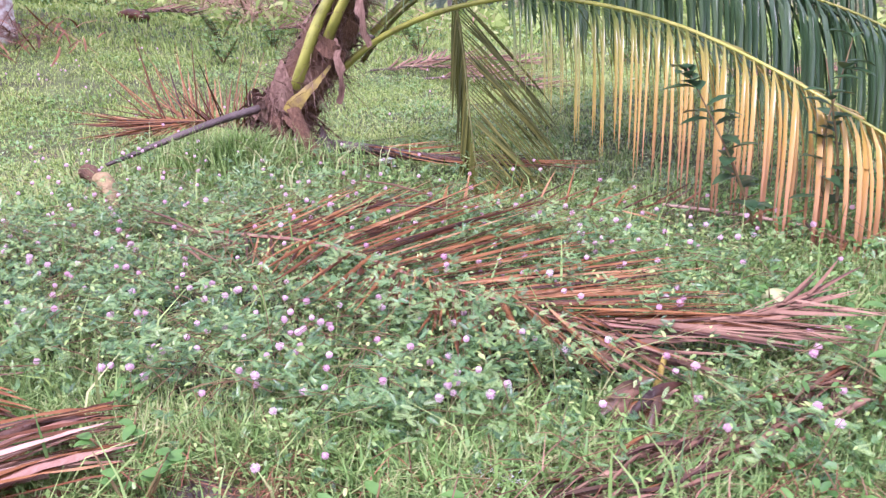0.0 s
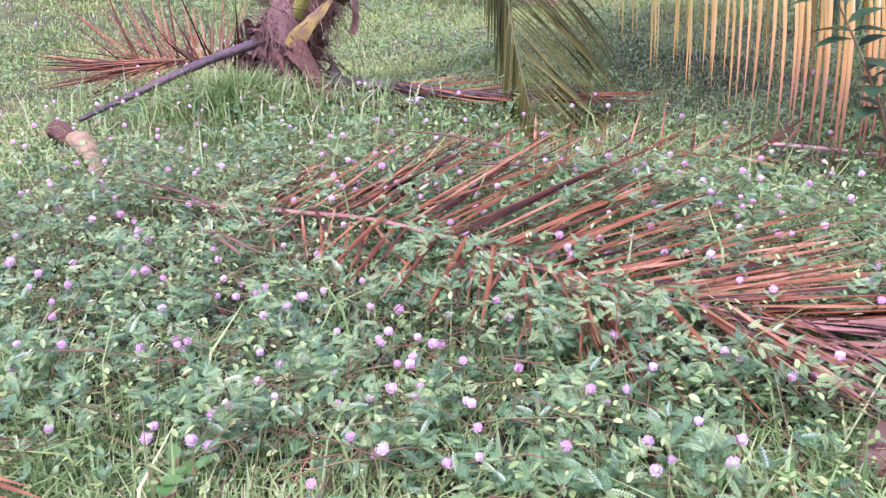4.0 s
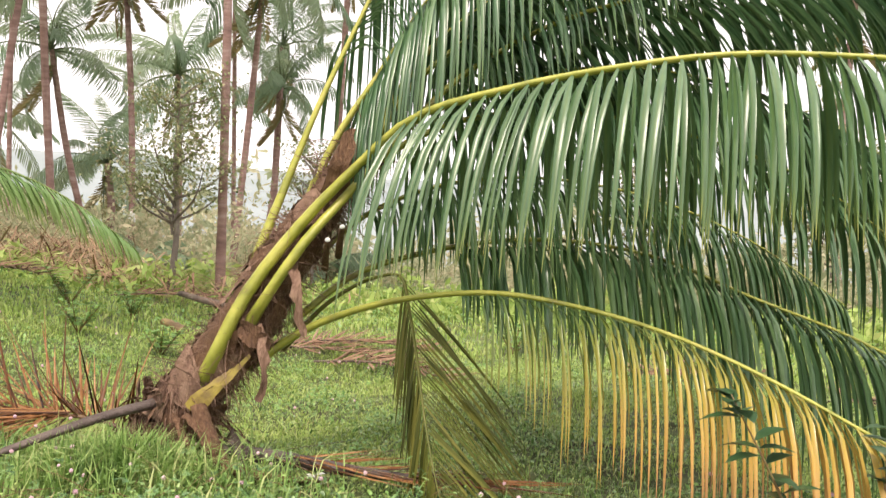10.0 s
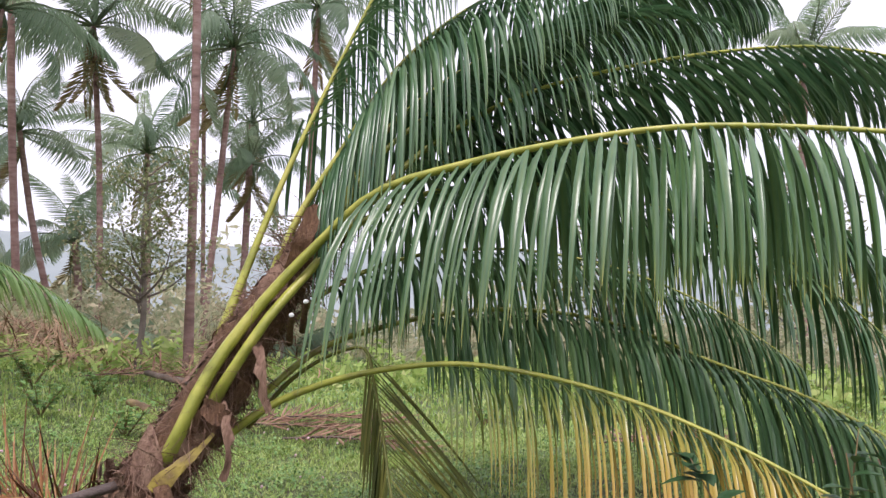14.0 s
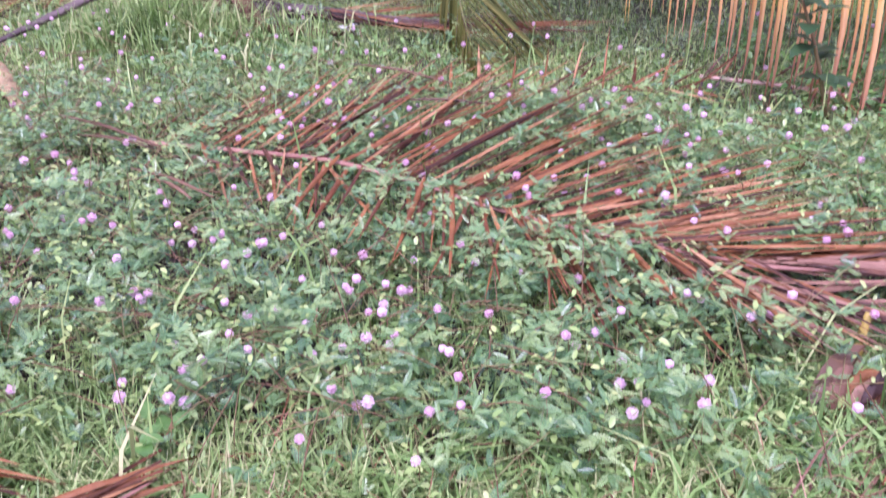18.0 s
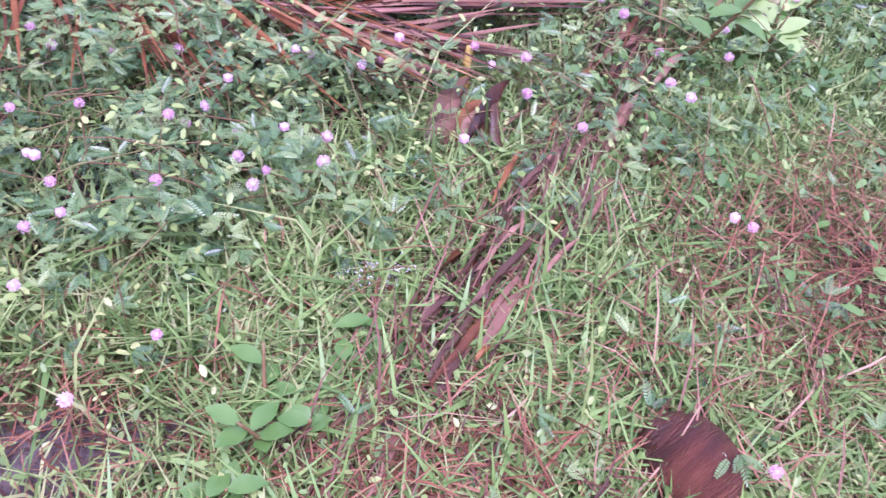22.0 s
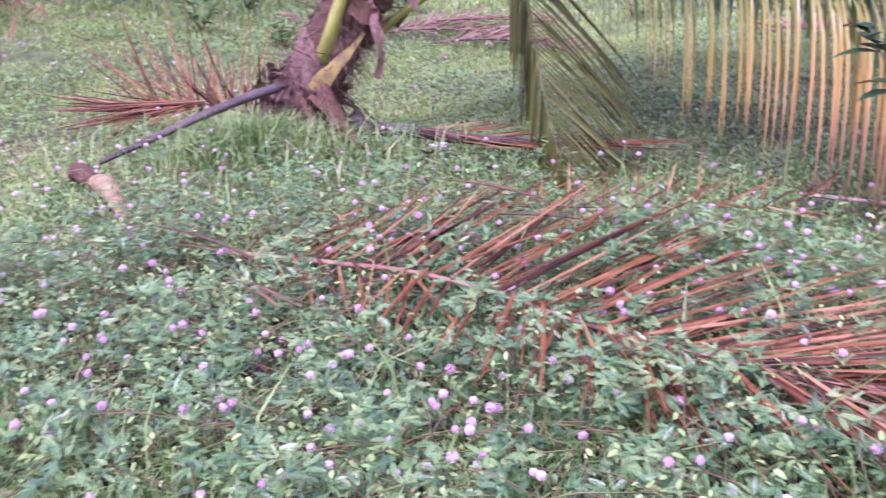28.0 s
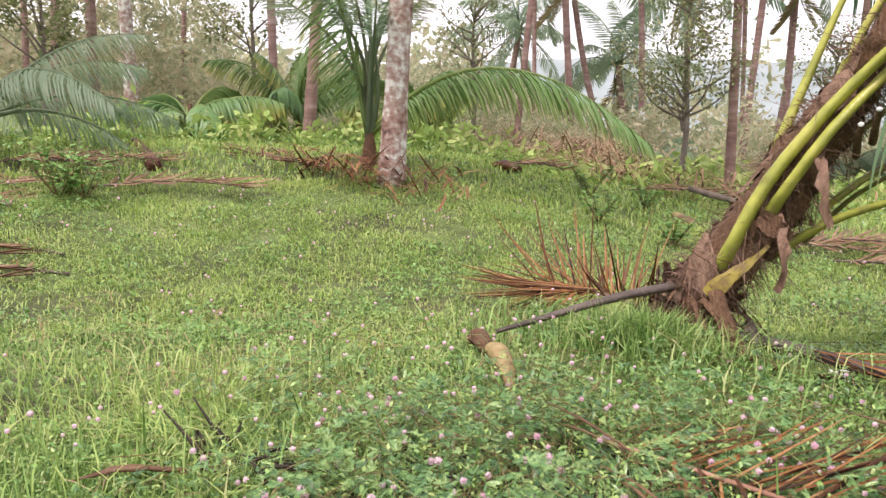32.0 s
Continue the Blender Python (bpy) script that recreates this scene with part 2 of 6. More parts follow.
M_lichen = mat("lichen_bark", [(0.09, 0.055, 0.05), (0.26, 0.15, 0.12), (0.36, 0.27, 0.23), (0.58, 0.56, 0.51), (0.68, 0.68, 0.64)], 0.9, 17, 0.8, vary="noise", bump_scale=20)
M_grey = mat("grey_weathered_wood", [(0.055, 0.042, 0.032), (0.14, 0.105, 0.08), (0.25, 0.20, 0.155)], 0.8, 12, 0.5, vary="noise")
M_nut = mat("brown_husk", [(0.04, 0.014, 0.008), (0.12, 0.037, 0.018), (0.22, 0.078, 0.038)], 0.42, 9, 0.9, vary="noise", stretch=(1, 6, 1), spec=0.5)
M_husk = mat("pale_yellow_husk", [(0.12, 0.07, 0.035), (0.28, 0.20, 0.085), (0.42, 0.34, 0.16)], 0.6, 12, 0.4, vary="noise")
M_greenhusk = mat("pale_green_husk", [(0.22, 0.20, 0.10), (0.34, 0.38, 0.15), (0.50, 0.50, 0.28)], 0.55, 14, 0.4, vary="noise")
M_limb = mat("grey_limb", [(0.13, 0.105, 0.09), (0.22, 0.18, 0.15), (0.32, 0.28, 0.24)], 0.85, 8, 0.3, vary="noise")
M_white = mat("white_paint_band", [(0.66, 0.66, 0.64), (0.82, 0.82, 0.80)], 0.6, 8, vary="noise")
M_black = mat("charred_leaf", [(0.012, 0.010, 0.008), (0.035, 0.028, 0.022), (0.07, 0.055, 0.042)], 0.8, 6, 0.3, spec=0.15)
# woodland leaf colours washed out to carry the mist in front of them
M_hazed_woods = mat("far_woods", [(0.25, 0.30, 0.18), (0.37, 0.40, 0.24), (0.50, 0.48, 0.31), (0.62, 0.53, 0.37)], 0.8, 0.15, trans=0.5)
# hill colour carries the distance haze: pale, greyed blue-green
M_hazed_hill = mat("haze_tinted_hill", [(0.19, 0.23, 0.235), (0.24, 0.28, 0.28), (0.30, 0.335, 0.335)], 1.0, 0.06, vary="noise")
M_tree = mat("tree_leaf", [(0.14, 0.19, 0.08), (0.22, 0.27, 0.115), (0.32, 0.34, 0.17), (0.42, 0.36, 0.22)], 0.6, 1.5, trans=0.35)
M_pale = mat("pale_weed_leaf", [(0.22, 0.40, 0.11), (0.32, 0.50, 0.16), (0.42, 0.56, 0.22)], 0.45, 14, trans=0.3)
M_silk = mat("wet_web", [(0.75, 0.77, 0.80), (0.9, 0.9, 0.92)], 0.3, 30)
rng = np.random.default_rng(7)


# ---- mesh helpers ----
def np_mesh(name, V, quads=None, tris=None, material=None, age=None, smooth=False):
    """A mesh from arrays of vertices, quads and triangles."""
    me = bpy.data.meshes.new(name)
    V = np.asarray(V, dtype=np.float32).reshape(-1, 3)
    loops, starts, n = [], [], 0
    for f, k in ((quads, 4), (tris, 3)):
        if f is not None and len(f):
            f = np.asarray(f, dtype=np.int32).reshape(-1, k)
            loops.append(f.ravel())
            starts.append(n + k * np.arange(len(f), dtype=np.int32))
            n += f.size
    loops, starts = np.concatenate(loops), np.concatenate(starts)
    me.vertices.add(len(V))
    me.vertices.foreach_set("co", V.ravel())
    me.loops.add(len(loops))
    me.loops.foreach_set("vertex_index", loops)
    me.polygons.add(len(starts))
    me.polygons.foreach_set("loop_start", starts)
    if smooth:
        me.polygons.foreach_set("use_smooth", np.ones(len(starts), dtype=bool))
    if age is not None:
        a = me.attributes.new("age", "FLOAT", "POINT")
        a.data.foreach_set("value", np.asarray(age, dtype=np.float32))
    if material:
        me.materials.append(material)
    me.update(calc_edges=True)
    me.validate()
    return me


def part_np(name, me, parent, label="", kind=""):
    ob = new(name, me)
    ob.parent = parent
    return tagged(ob, label, kind=kind)


def spline(points, n):
    """n points along a smooth curve through the given ones, and their tangents."""
    P = np.asarray(points, dtype=float)
    d = np.r_[0, np.cumsum(np.linalg.norm(np.diff(P, axis=0), axis=1))]
    s = np.linspace(0, d[-1], n)
    T = np.gradient(P, d, axis=0) if len(P) > 2 else np.repeat((P[1:] - P[:1]) / d[-1], 2, axis=0)
    i = np.clip(np.searchsorted(d, s, side="right") - 1, 0, len(P) - 2)
    h = (d[i + 1] - d[i])[:, None]
    u = ((s - d[i]) / h[:, 0])[:, None]
    C = (2 * u**3 - 3 * u**2 + 1) * P[i] + (u**3 - 2 * u**2 + u) * h * T[i] + (-2 * u**3 + 3 * u**2) * P[i + 1] + (u**3 - u**2) * h * T[i + 1]
    G = np.gradient(C, axis=0)
    return C, G / np.linalg.norm(G, axis=1)[:, None]


def tube(points, radii, n=12, sides=8, flat=1.0, wobble=0.0, seed=0):
    """Vertices and quads of a tapered tube along a curve; flat squeezes it in height."""
    C, T = spline(points, n)
    R = np.interp(np.linspace(0, 1, n), np.linspace(0, 1, len(radii)), radii)
    up = np.tile([0.0, 0.0, 1.0], (n, 1))
    up[np.abs(T[:, 2]) > 0.95] = [0, 1, 0]
    S = np.cross(T, up)
    S /= np.linalg.norm(S, axis=1)[:, None]
    U = np.cross(S, T)
    a = np.arange(sides) * 2 * math.pi / sides
    g = np.random.default_rng(seed)
    rr = R[:, None] * (1 + wobble * g.uniform(-1, 1, (n, sides)))
    V = C[:, None] + rr[..., None] * (np.cos(a)[None, :, None] * S[:, None] + flat * np.sin(a)[None, :, None] * U[:, None])
    V = V.reshape(-1, 3)
    i, j = np.meshgrid(np.arange(n - 1), np.arange(sides), indexing="ij")
    k = (j + 1) % sides
    Q = np.stack([i * sides + j, i * sides + k, (i + 1) * sides + k, (i + 1) * sides + j], -1).reshape(-1, 4)
    V = np.vstack([V, C[:1], C[-1:]])
    j, k = np.arange(sides), (np.arange(sides) + 1) % sides
    tri = np.vstack([np.stack([k, j, np.full(sides, n * sides)], -1), np.stack([(n - 1) * sides + j, (n - 1) * sides + k, np.full(sides, n * sides + 1)], -1)])
    return V, Q, tri


def join(blocks):
    """Joins (vertices, quads, tris) blocks into one."""
    V, Q, Tr, n = [], [], [], 0
    for v, q, t in blocks:
        V.append(v)
        if q is not None and len(q):
            Q.append(np.asarray(q) + n)
        if t is not None and len(t):
            Tr.append(np.asarray(t) + n)
        n += len(v)
    return np.vstack(V), (np.vstack(Q) if Q else None), (np.vstack(Tr) if Tr else None)


def ribbon(C, S, W, fold):
    """A folded strip along the row centres C with side vectors S, half widths W and a raised-edge fold; 3 vertices a row."""
    n = len(C)
    T = np.gradient(C, axis=0)
    U = np.cross(S, T)
    U /= np.linalg.norm(U, axis=1)[:, None] + 1e-9
    V = np.stack([C - S * W[:, None] + U * (fold * W)[:, None], C, C + S * W[:, None] + U * (fold * W)[:, None]], 1).reshape(-1, 3)
    i = np.arange(n - 1)[:, None] * 3
    Q = np.concatenate([i + [0, 1, 4, 3], i + [1, 2, 5, 4]])
    return V, Q, None


def leaflet_rows(base, out, length, width, droop, rows, g, twist=0.0):
    """A palm leaflet that leaves base along out and bends down by its own weight."""
    s = np.linspace(0, 1, rows)
    out = out / np.linalg.norm(out)
    P, d, C = base.copy(), out.copy(), [base.copy()]
    for i in range(1, rows):
        d = d + np.array([0, 0, -droop * (0.35 + 1.2 * i / rows)]) / rows * 4
        d /= np.linalg.norm(d)
        P = P + d * length / (rows - 1)
        C.append(P.copy())
    C = np.array(C)
    side = np.cross(out, [0, 0, 1.0])
    side /= np.linalg.norm(side) + 1e-9
    lead = np.cross(side, out)
    S0 = side * math.cos(twist) + lead * math.sin(twist)
    S = np.tile(S0, (rows, 1))
    W = width * np.interp(s, [0, 0.12, 0.45, 0.8, 1], [0.35, 0.85, 1.0, 0.62, 0.06])
    return C, S, W


def smooth01(a, b, x):
    u = np.clip((x - a) / (b - a), 0, 1)
    return u * u * (3 - 2 * u)


def gz(x, y):
    """Height of the ground: flat by the palm, rising to the woods on one side, falling into a valley beyond the crest."""
    x, y = np.asarray(x, float), np.asarray(y, float)
    r, az = np.hypot(x, y), np.arctan2(x, y)
    left = smooth01(-0.25, -0.75, az)
    z = smooth01(4.6, 10.5, r) * (0.12 + 0.62 * left)
    z = z - smooth01(16, 70, r) * (5.0 - 6.5 * left) * smooth01(2.2, 1.2, np.abs(az))
    z = z + 0.05 * np.sin(1.3 * x + 0.4) * np.sin(1.1 * y + 1.0) * smooth01(1.5, 4, r) + 0.018 * np.sin(5.1 * x) * np.cos(4.3 * y)
    return z


# ---- ground ----
gr = np.concatenate([np.linspace(0.02, 6, 110), np.geomspace(6.1, 900, 90)])
ga = np.linspace(0, 2 * math.pi, 181)[:-1]
GR, GA = np.meshgrid(gr, ga, indexing="ij")
GX, GY = GR * np.sin(GA), GR * np.cos(GA)
GZ = gz(GX, GY) + np.where(GR < 8, 0.02 * rng.normal(size=GR.shape) * 0.4, 0)
i, j = np.meshgrid(np.arange(len(gr) - 1), np.arange(180), indexing="ij")
gq = np.stack([i * 180 + j, (i + 1) * 180 + j, (i + 1) * 180 + (j + 1) % 180, i * 180 + (j + 1) % 180], -1).reshape(-1, 4)
ground = new("ground", np_mesh("ground", np.stack([GX, GY, GZ], -1), gq, None, M_soil, smooth=True))
tagged(ground, "damp brown soil with green moss under the weeds", "ground", kind="structure")

# hills over the valley, their mist put into a pale blue-grey colour
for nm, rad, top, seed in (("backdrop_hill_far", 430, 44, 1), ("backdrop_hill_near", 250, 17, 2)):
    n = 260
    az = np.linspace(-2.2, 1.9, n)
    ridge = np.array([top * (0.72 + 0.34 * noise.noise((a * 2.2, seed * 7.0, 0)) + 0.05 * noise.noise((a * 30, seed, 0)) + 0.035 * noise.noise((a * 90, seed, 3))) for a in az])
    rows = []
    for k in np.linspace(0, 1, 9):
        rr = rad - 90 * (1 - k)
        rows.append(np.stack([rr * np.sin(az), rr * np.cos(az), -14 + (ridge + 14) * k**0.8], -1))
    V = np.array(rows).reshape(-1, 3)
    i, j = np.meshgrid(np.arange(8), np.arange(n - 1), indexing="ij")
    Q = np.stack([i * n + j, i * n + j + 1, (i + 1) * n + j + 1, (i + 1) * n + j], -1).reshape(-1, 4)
    tagged(new(nm, np_mesh(nm, V, Q, None, M_hazed_hill, smooth=True)), "wooded hill across the valley with pale blue-grey haze in its colour", "hill", kind="structure")


# ---- palms ----
def frond_blocks(pts, n, length, width, droop, spread, age_fn, g, rows=6, start=0.2, gap=1.0, twist=0.5, outward=None, sides=(1, -1), skew=0.0, mid=0.0, dside=0.0, lift=0.25, wide=None, aim=None):
    """Leaflets of a frond, one (vertices, quads, ages) each. length and age_fn are functions of the place s along the rachis."""
    C, T = spline(pts, 80)
    out = []
    for k in range(n):
        s = start + (1 - start) * (k + 0.5) / n
        i = min(79, int(s * 79))
        for sd in sides:
            if g.random() > gap:
                continue
            t = T[i]
            side = np.cross(t, [0, 0, 1.0])
            side = side / (np.linalg.norm(side) + 1e-9) * sd
            if outward is not None:
                side = side * 0.6 + np.asarray(outward) * 0.5
            lean = spread(s) + skew * sd + g.normal() * 0.05
            d = side * math.cos(lean) + t * math.sin(lean) + np.array([0, 0, lift]) + g.normal(size=3) * 0.04
            Ln = length(s) * g.uniform(0.9, 1.08)
            if aim is not None:
                d = np.array(aim[sd][:3]) + g.normal(size=3) * 0.035
                Ln *= aim[sd][3]
            Cc, S, W = leaflet_rows(C[i] + side * 0.008, d, Ln, (width if wide is None else width * wide(s)) * g.uniform(0.8, 1.15), droop * (1 + dside * sd) * g.uniform(0.8, 1.25), rows, g, twist * sd * g.uniform(0.3, 1.3))
            V, Q, _ = ribbon(Cc, S, W, 0.45)
            u = np.repeat(np.linspace(0, 1, rows), 3)
            out.append((V, Q, np.clip(age_fn(s, u) + np.tile([0, mid, 0], rows), 0, 1) if age_fn else np.zeros(len(V))))
    return out


def add_frond(parent, name, pts, r0, n, length, width, droop, spread, age_fn, seed, single=False, material=None, label="", stem=None, **kw):
    """A frond part with its rachis and leaflets under it."""
    g = np.random.default_rng(seed)
    V, Q, Tr = tube(pts, [r0, r0 * 0.62, r0 * 0.42, r0 * 0.28, r0 * 0.10], 40, 8, 0.75)
    fr = part_np(name, np_mesh(name, V, Q, Tr, stem or M_rachis, smooth=True), parent, label)
    blocks = frond_blocks(pts, n, length, width, droop, spread, age_fn, g, **kw)
    material = material or M_palm
    if single:
        for V, Q, a in blocks:
            part_np("leaflet", np_mesh("leaflet", V, Q, None, material, a, smooth=True), fr)
    else:
        V, Q, _ = join([(v, q, None) for v, q, a in blocks])
        part_np("foliage", np_mesh("foliage", V, Q, None, material, np.concatenate([a for _, _, a in blocks]), smooth=True), fr, kind="stuff")
    return fr


palm = new("leaning_coconut_palm")
palm.location = (-1.25, 4.2, 0)
tagged(palm, "storm-tilted young coconut palm with fibrous brown trunk and green fronds", "palm tree")
inv = Matrix.Translation((1.25, -4.2, 0))


def under_palm(ob):
    ob.matrix_parent_inverse = inv
    return ob


AX = [(-1.46, 4.16, -0.06), (-1.40, 4.22, 0.26), (-1.27, 4.26, 0.48), (-1.10, 4.31, 0.75), (-0.97, 4.37, 1.03), (-0.79, 4.45, 1.34), (-0.64, 4.52, 1.60), (-0.55, 4.56, 1.76), (-0.50, 4.60, 1.86)]
AR = [0.215, 0.185, 0.145, 0.14, 0.13, 0.115, 0.095, 0.07, 0.03]
V, Q, Tr = tube(AX, AR, 60, 26, 1.0, 0.05, 3)
under_palm(part_np("trunk", np_mesh("trunk", V, Q, Tr, M_fibre, smooth=True), palm, "shaggy brown fibre-wrapped trunk"))
# overlapping old leaf bases and torn fibre round the trunk
AC, AT = spline(AX, 60)
g = np.random.default_rng(11)
for k in range(96):
    i = int(2 + 50 * (k / 96) ** 0.9)
    a = k * 2.4 + g.normal() * 0.3
    t = AT[i]
    s0 = np.cross(t, [0, 1.0, 0])
    s0 /= np.linalg.norm(s0)
    u0 = np.cross(s0, t)
    rad = np.interp(i / 60, np.linspace(0, 1, 9), AR)
    rows, arc, ln = 9, g.uniform(0.35, 0.95), g.uniform(0.14, 0.34)
    sgn = 1 if g.random() < 0.75 else -1
    skew = g.normal() * 0.5
    # a torn mat of fibre that follows the trunk and lifts at its end
    V, cols = [], 5
    for q in np.linspace(0, 1, rows):
        w = arc * np.interp(q, [0, 0.35, 0.8, 1], [1, 0.95, 0.6, 0.12])
        for c in np.linspace(-1, 1, cols):
            aa = a + skew * q + w * c
            nrm = s0 * math.cos(aa) + u0 * math.sin(aa)
            V.append(AC[i] + t * (q * ln * sgn) + nrm * (rad + 0.006 + 0.045 * q**2.2 * abs(math.sin(k * 1.7)) + 0.006 * g.normal()) + t * g.normal() * 0.012 * q)
    V = np.array(V)
    V[:, 2] -= np.repeat(0.03 * np.linspace(0, 1, rows) ** 2, cols)
    ii, jj = np.meshgrid(np.arange(rows - 1), np.arange(cols - 1), indexing="ij")
    Q = np.stack([ii * cols + jj, ii * cols + jj + 1, (ii + 1) * cols + jj + 1, (ii + 1) * cols + jj], -1).reshape(-1, 4)
    under_palm(part_np("leaf_base", np_mesh("leaf_base", V, Q, None, M_flap if k % 5 == 0 else M_fibre), palm))
# frayed fibre threads
bl = []
for k in range(4200):
    i = g.integers(1, 57)
    a = g.uniform(0, 6.28)
    t = AT[i]
    s0 = np.cross(t, [0, 1.0, 0])
    s0 /= np.linalg.norm(s0)
    nrm = s0 * math.cos(a) + np.cross(s0, t) * math.sin(a)
    rad = np.interp(i / 60, np.linspace(0, 1, 9), AR)
    p0 = AC[i] + nrm * rad
    d = t * g.normal() * 0.6 + np.cross(t, nrm) * g.normal() * 0.8 + nrm * g.uniform(0.05, 0.5)
    q = np.linspace(0, 1, 4)
    Cc = p0 + np.outer(q * g.uniform(0.08, 0.22), d)
    Cc[:, 2] -= 0.07 * q**2
    bl.append(ribbon(Cc, np.tile(np.cross(nrm, d) / (np.linalg.norm(np.cross(nrm, d)) + 1e-9), (4, 1)), np.array([1, 0.8, 0.5, 0.1]) * g.uniform(0.0012, 0.0042), 0.1))
V, Q, _ = join(bl)
under_palm(part_np("fibre_threads", np_mesh("fibre_threads", V, Q, None, M_flap), palm, kind="stuff"))
for k in range(40):
    a = g.uniform(0, 6.28) if k < 22 else g.uniform(3.1, 6.1)
    q = np.linspace(0, 1, 7)
    r = g.uniform(0.16, 0.34)
    p0 = np.array([-1.40 + 0.17 * math.cos(a), 4.14 + 0.14 * math.sin(a), 0.14 + g.uniform(0, 0.24)])
    d = np.array([math.cos(a) * 0.75 + 0.25, math.sin(a) * 0.7, g.uniform(-0.5, 0.2)])
    Cc = p0 + np.outer(q * r, d)
    Cc[:, 2] = np.maximum(Cc[:, 2] - 0.14 * q**2, 0.02)
    sdv = np.array([-math.sin(a), math.cos(a), g.normal() * 0.5])
    V, Q, _ = ribbon(Cc, np.tile(sdv / np.linalg.norm(sdv), (7, 1)), np.array([1, 1, 0.9, 0.75, 0.55, 0.35, 0.08]) * g.uniform(0.004, 0.018), 0.5)
    V += g.normal(size=V.shape) * 0.004
    under_palm(part_np("torn_sheath", np_mesh("torn_sheath", V, Q, None, M_fibre), palm))
V, Q, Tr = tube([(-1.24, 4.04, 0.36), (-1.16, 3.98, 0.22), (-1.05, 3.93, 0.10), (-0.86, 3.93, 0.06), (-0.60, 3.96, 0.05)], [0.045, 0.055, 0.05, 0.035, 0.02], 22, 10, 0.6, 0.10, 6)
under_palm(part_np("torn_sheath", np_mesh("torn_sheath", V, Q, Tr, M_fibre, smooth=True), palm, "dark bent sheath running down into the grass"))
# hanging torn flaps, yellow sheath, cut stub
for pts, w, m, nm, lb in (([(-0.83, 4.20, 1.10), (-0.79, 4.08, 1.0), (-0.76, 4.05, 0.88), (-0.73, 4.06, 0.73)], 0.028, M_flap, "torn_flap", "hanging torn brown sheath flap"),
                          ([(-0.98, 4.16, 0.78), (-0.94, 4.08, 0.68), (-0.915, 4.06, 0.56), (-0.94, 4.06, 0.40)], 0.022, M_flap, "torn_flap", "hanging torn brown sheath flap"),
                          ([(-1.28, 4.045, 0.33), (-1.22, 4.05, 0.40), (-1.13, 4.10, 0.49), (-1.02, 4.15, 0.61)], 0.050, M_sheath, "sheath", "bright yellow inner sheath"),
                          ([(-1.06, 4.09, 0.76), (-1.02, 4.09, 0.74), (-0.97, 4.10, 0.71), (-0.92, 4.13, 0.68)], 0.05, M_fibre, "torn_flap", ""),
                          ([(-1.10, 4.05, 0.20), (-1.03, 3.98, 0.22), (-0.98, 3.95, 0.16), (-0.95, 3.92, 0.06)], 0.03, M_darkpet, "torn_flap", ""),
                          ([(-0.70, 4.30, 1.45), (-0.64, 4.28, 1.60), (-0.60, 4.30, 1.74), (-0.585, 4.34, 1.83)], 0.05, M_fibre, "cut_stub", "dark broken leaf stub")):
    Cc, T = spline(pts, 9)
    S = np.cross(T, [0.15, -1.0, 0.2])
    S /= np.linalg.norm(S, axis=1)[:, None]
    W = w * (np.interp(np.linspace(0, 1, 9), [0, 0.25, 0.6, 1], [1.0, 0.9, 0.5, 0.12]) if nm == "sheath" else np.interp(np.linspace(0, 1, 9), [0, 0.3, 0.75, 1], [0.6, 1.0, 0.85, 0.5]))
    V, Q, _ = ribbon(Cc, S, W, -0.2 if nm == "sheath" else 0.45)
    V += g.normal(size=V.shape) * (0.004 if nm == "sheath" else 0.008)
    under_palm(part_np(nm, np_mesh(nm, V, Q, None, m), palm, lb))

for x, y, z in ((-0.64, 4.08, 1.23), (-0.57, 4.08, 1.3)):
    V, Q, Tr = tube([(x - 0.06, y + 0.30, z - 0.16), (x - 0.02, y + 0.10, z - 0.05), (x, y, z)], [0.02, 0.018, 0.013], 6, 9, 0.8, 0.1, 8)
    stub = under_palm(part_np("petiole_stub", np_mesh("petiole_stub", V, Q, Tr, M_fibre, smooth=True), palm, "short cut petiole stub"))
    bm = bmesh.new()
    bmesh.ops.create_icosphere(bm, subdivisions=2, radius=0.0145)
    bmesh.ops.scale(bm, vec=(1, 0.5, 0.8), verts=bm.verts)
    bmesh.ops.translate(bm, vec=(x, y - 0.004, z), verts=bm.verts)
    cut = bpy.data.meshes.new("cut_face")
    bm.to_mesh(cut)
    bm.free()
    cut.materials.append(M_white)
    part_np("cut_face", cut, stub, "bright pale cut face")

# petioles and fronds
F1 = [(-1.06, 4.30, 0.52), (-0.78, 4.28, 0.74), (-0.53, 4.24, 0.86), (-0.11, 4.10, 0.98), (0.23, 3.98, 1.02), (0.58, 3.85, 0.99), (1.00, 3.62, 0.90), (1.33, 3.38, 0.775), (1.62, 3.16, 0.63), (1.86, 3.0, 0.50), (2.10, 2.86, 0.37), (2.36, 2.74, 0.19), (2.62, 2.66, 0.05)]
F2 = [(-1.28, 4.17, 0.40), (-1.20, 4.12, 0.58), (-1.08, 4.15, 0.88), (-0.85, 4.22, 1.25), (-0.54, 4.25, 1.62), (-0.28, 4.18, 1.86), (0.22, 4.05, 2.03), (0.72, 3.90, 2.13), (1.22, 3.72, 2.18), (1.72, 3.52, 2.15), (2.1, 3.32, 2.09), (2.65, 3.0, 1.95), (3.15, 2.65, 1.65)]
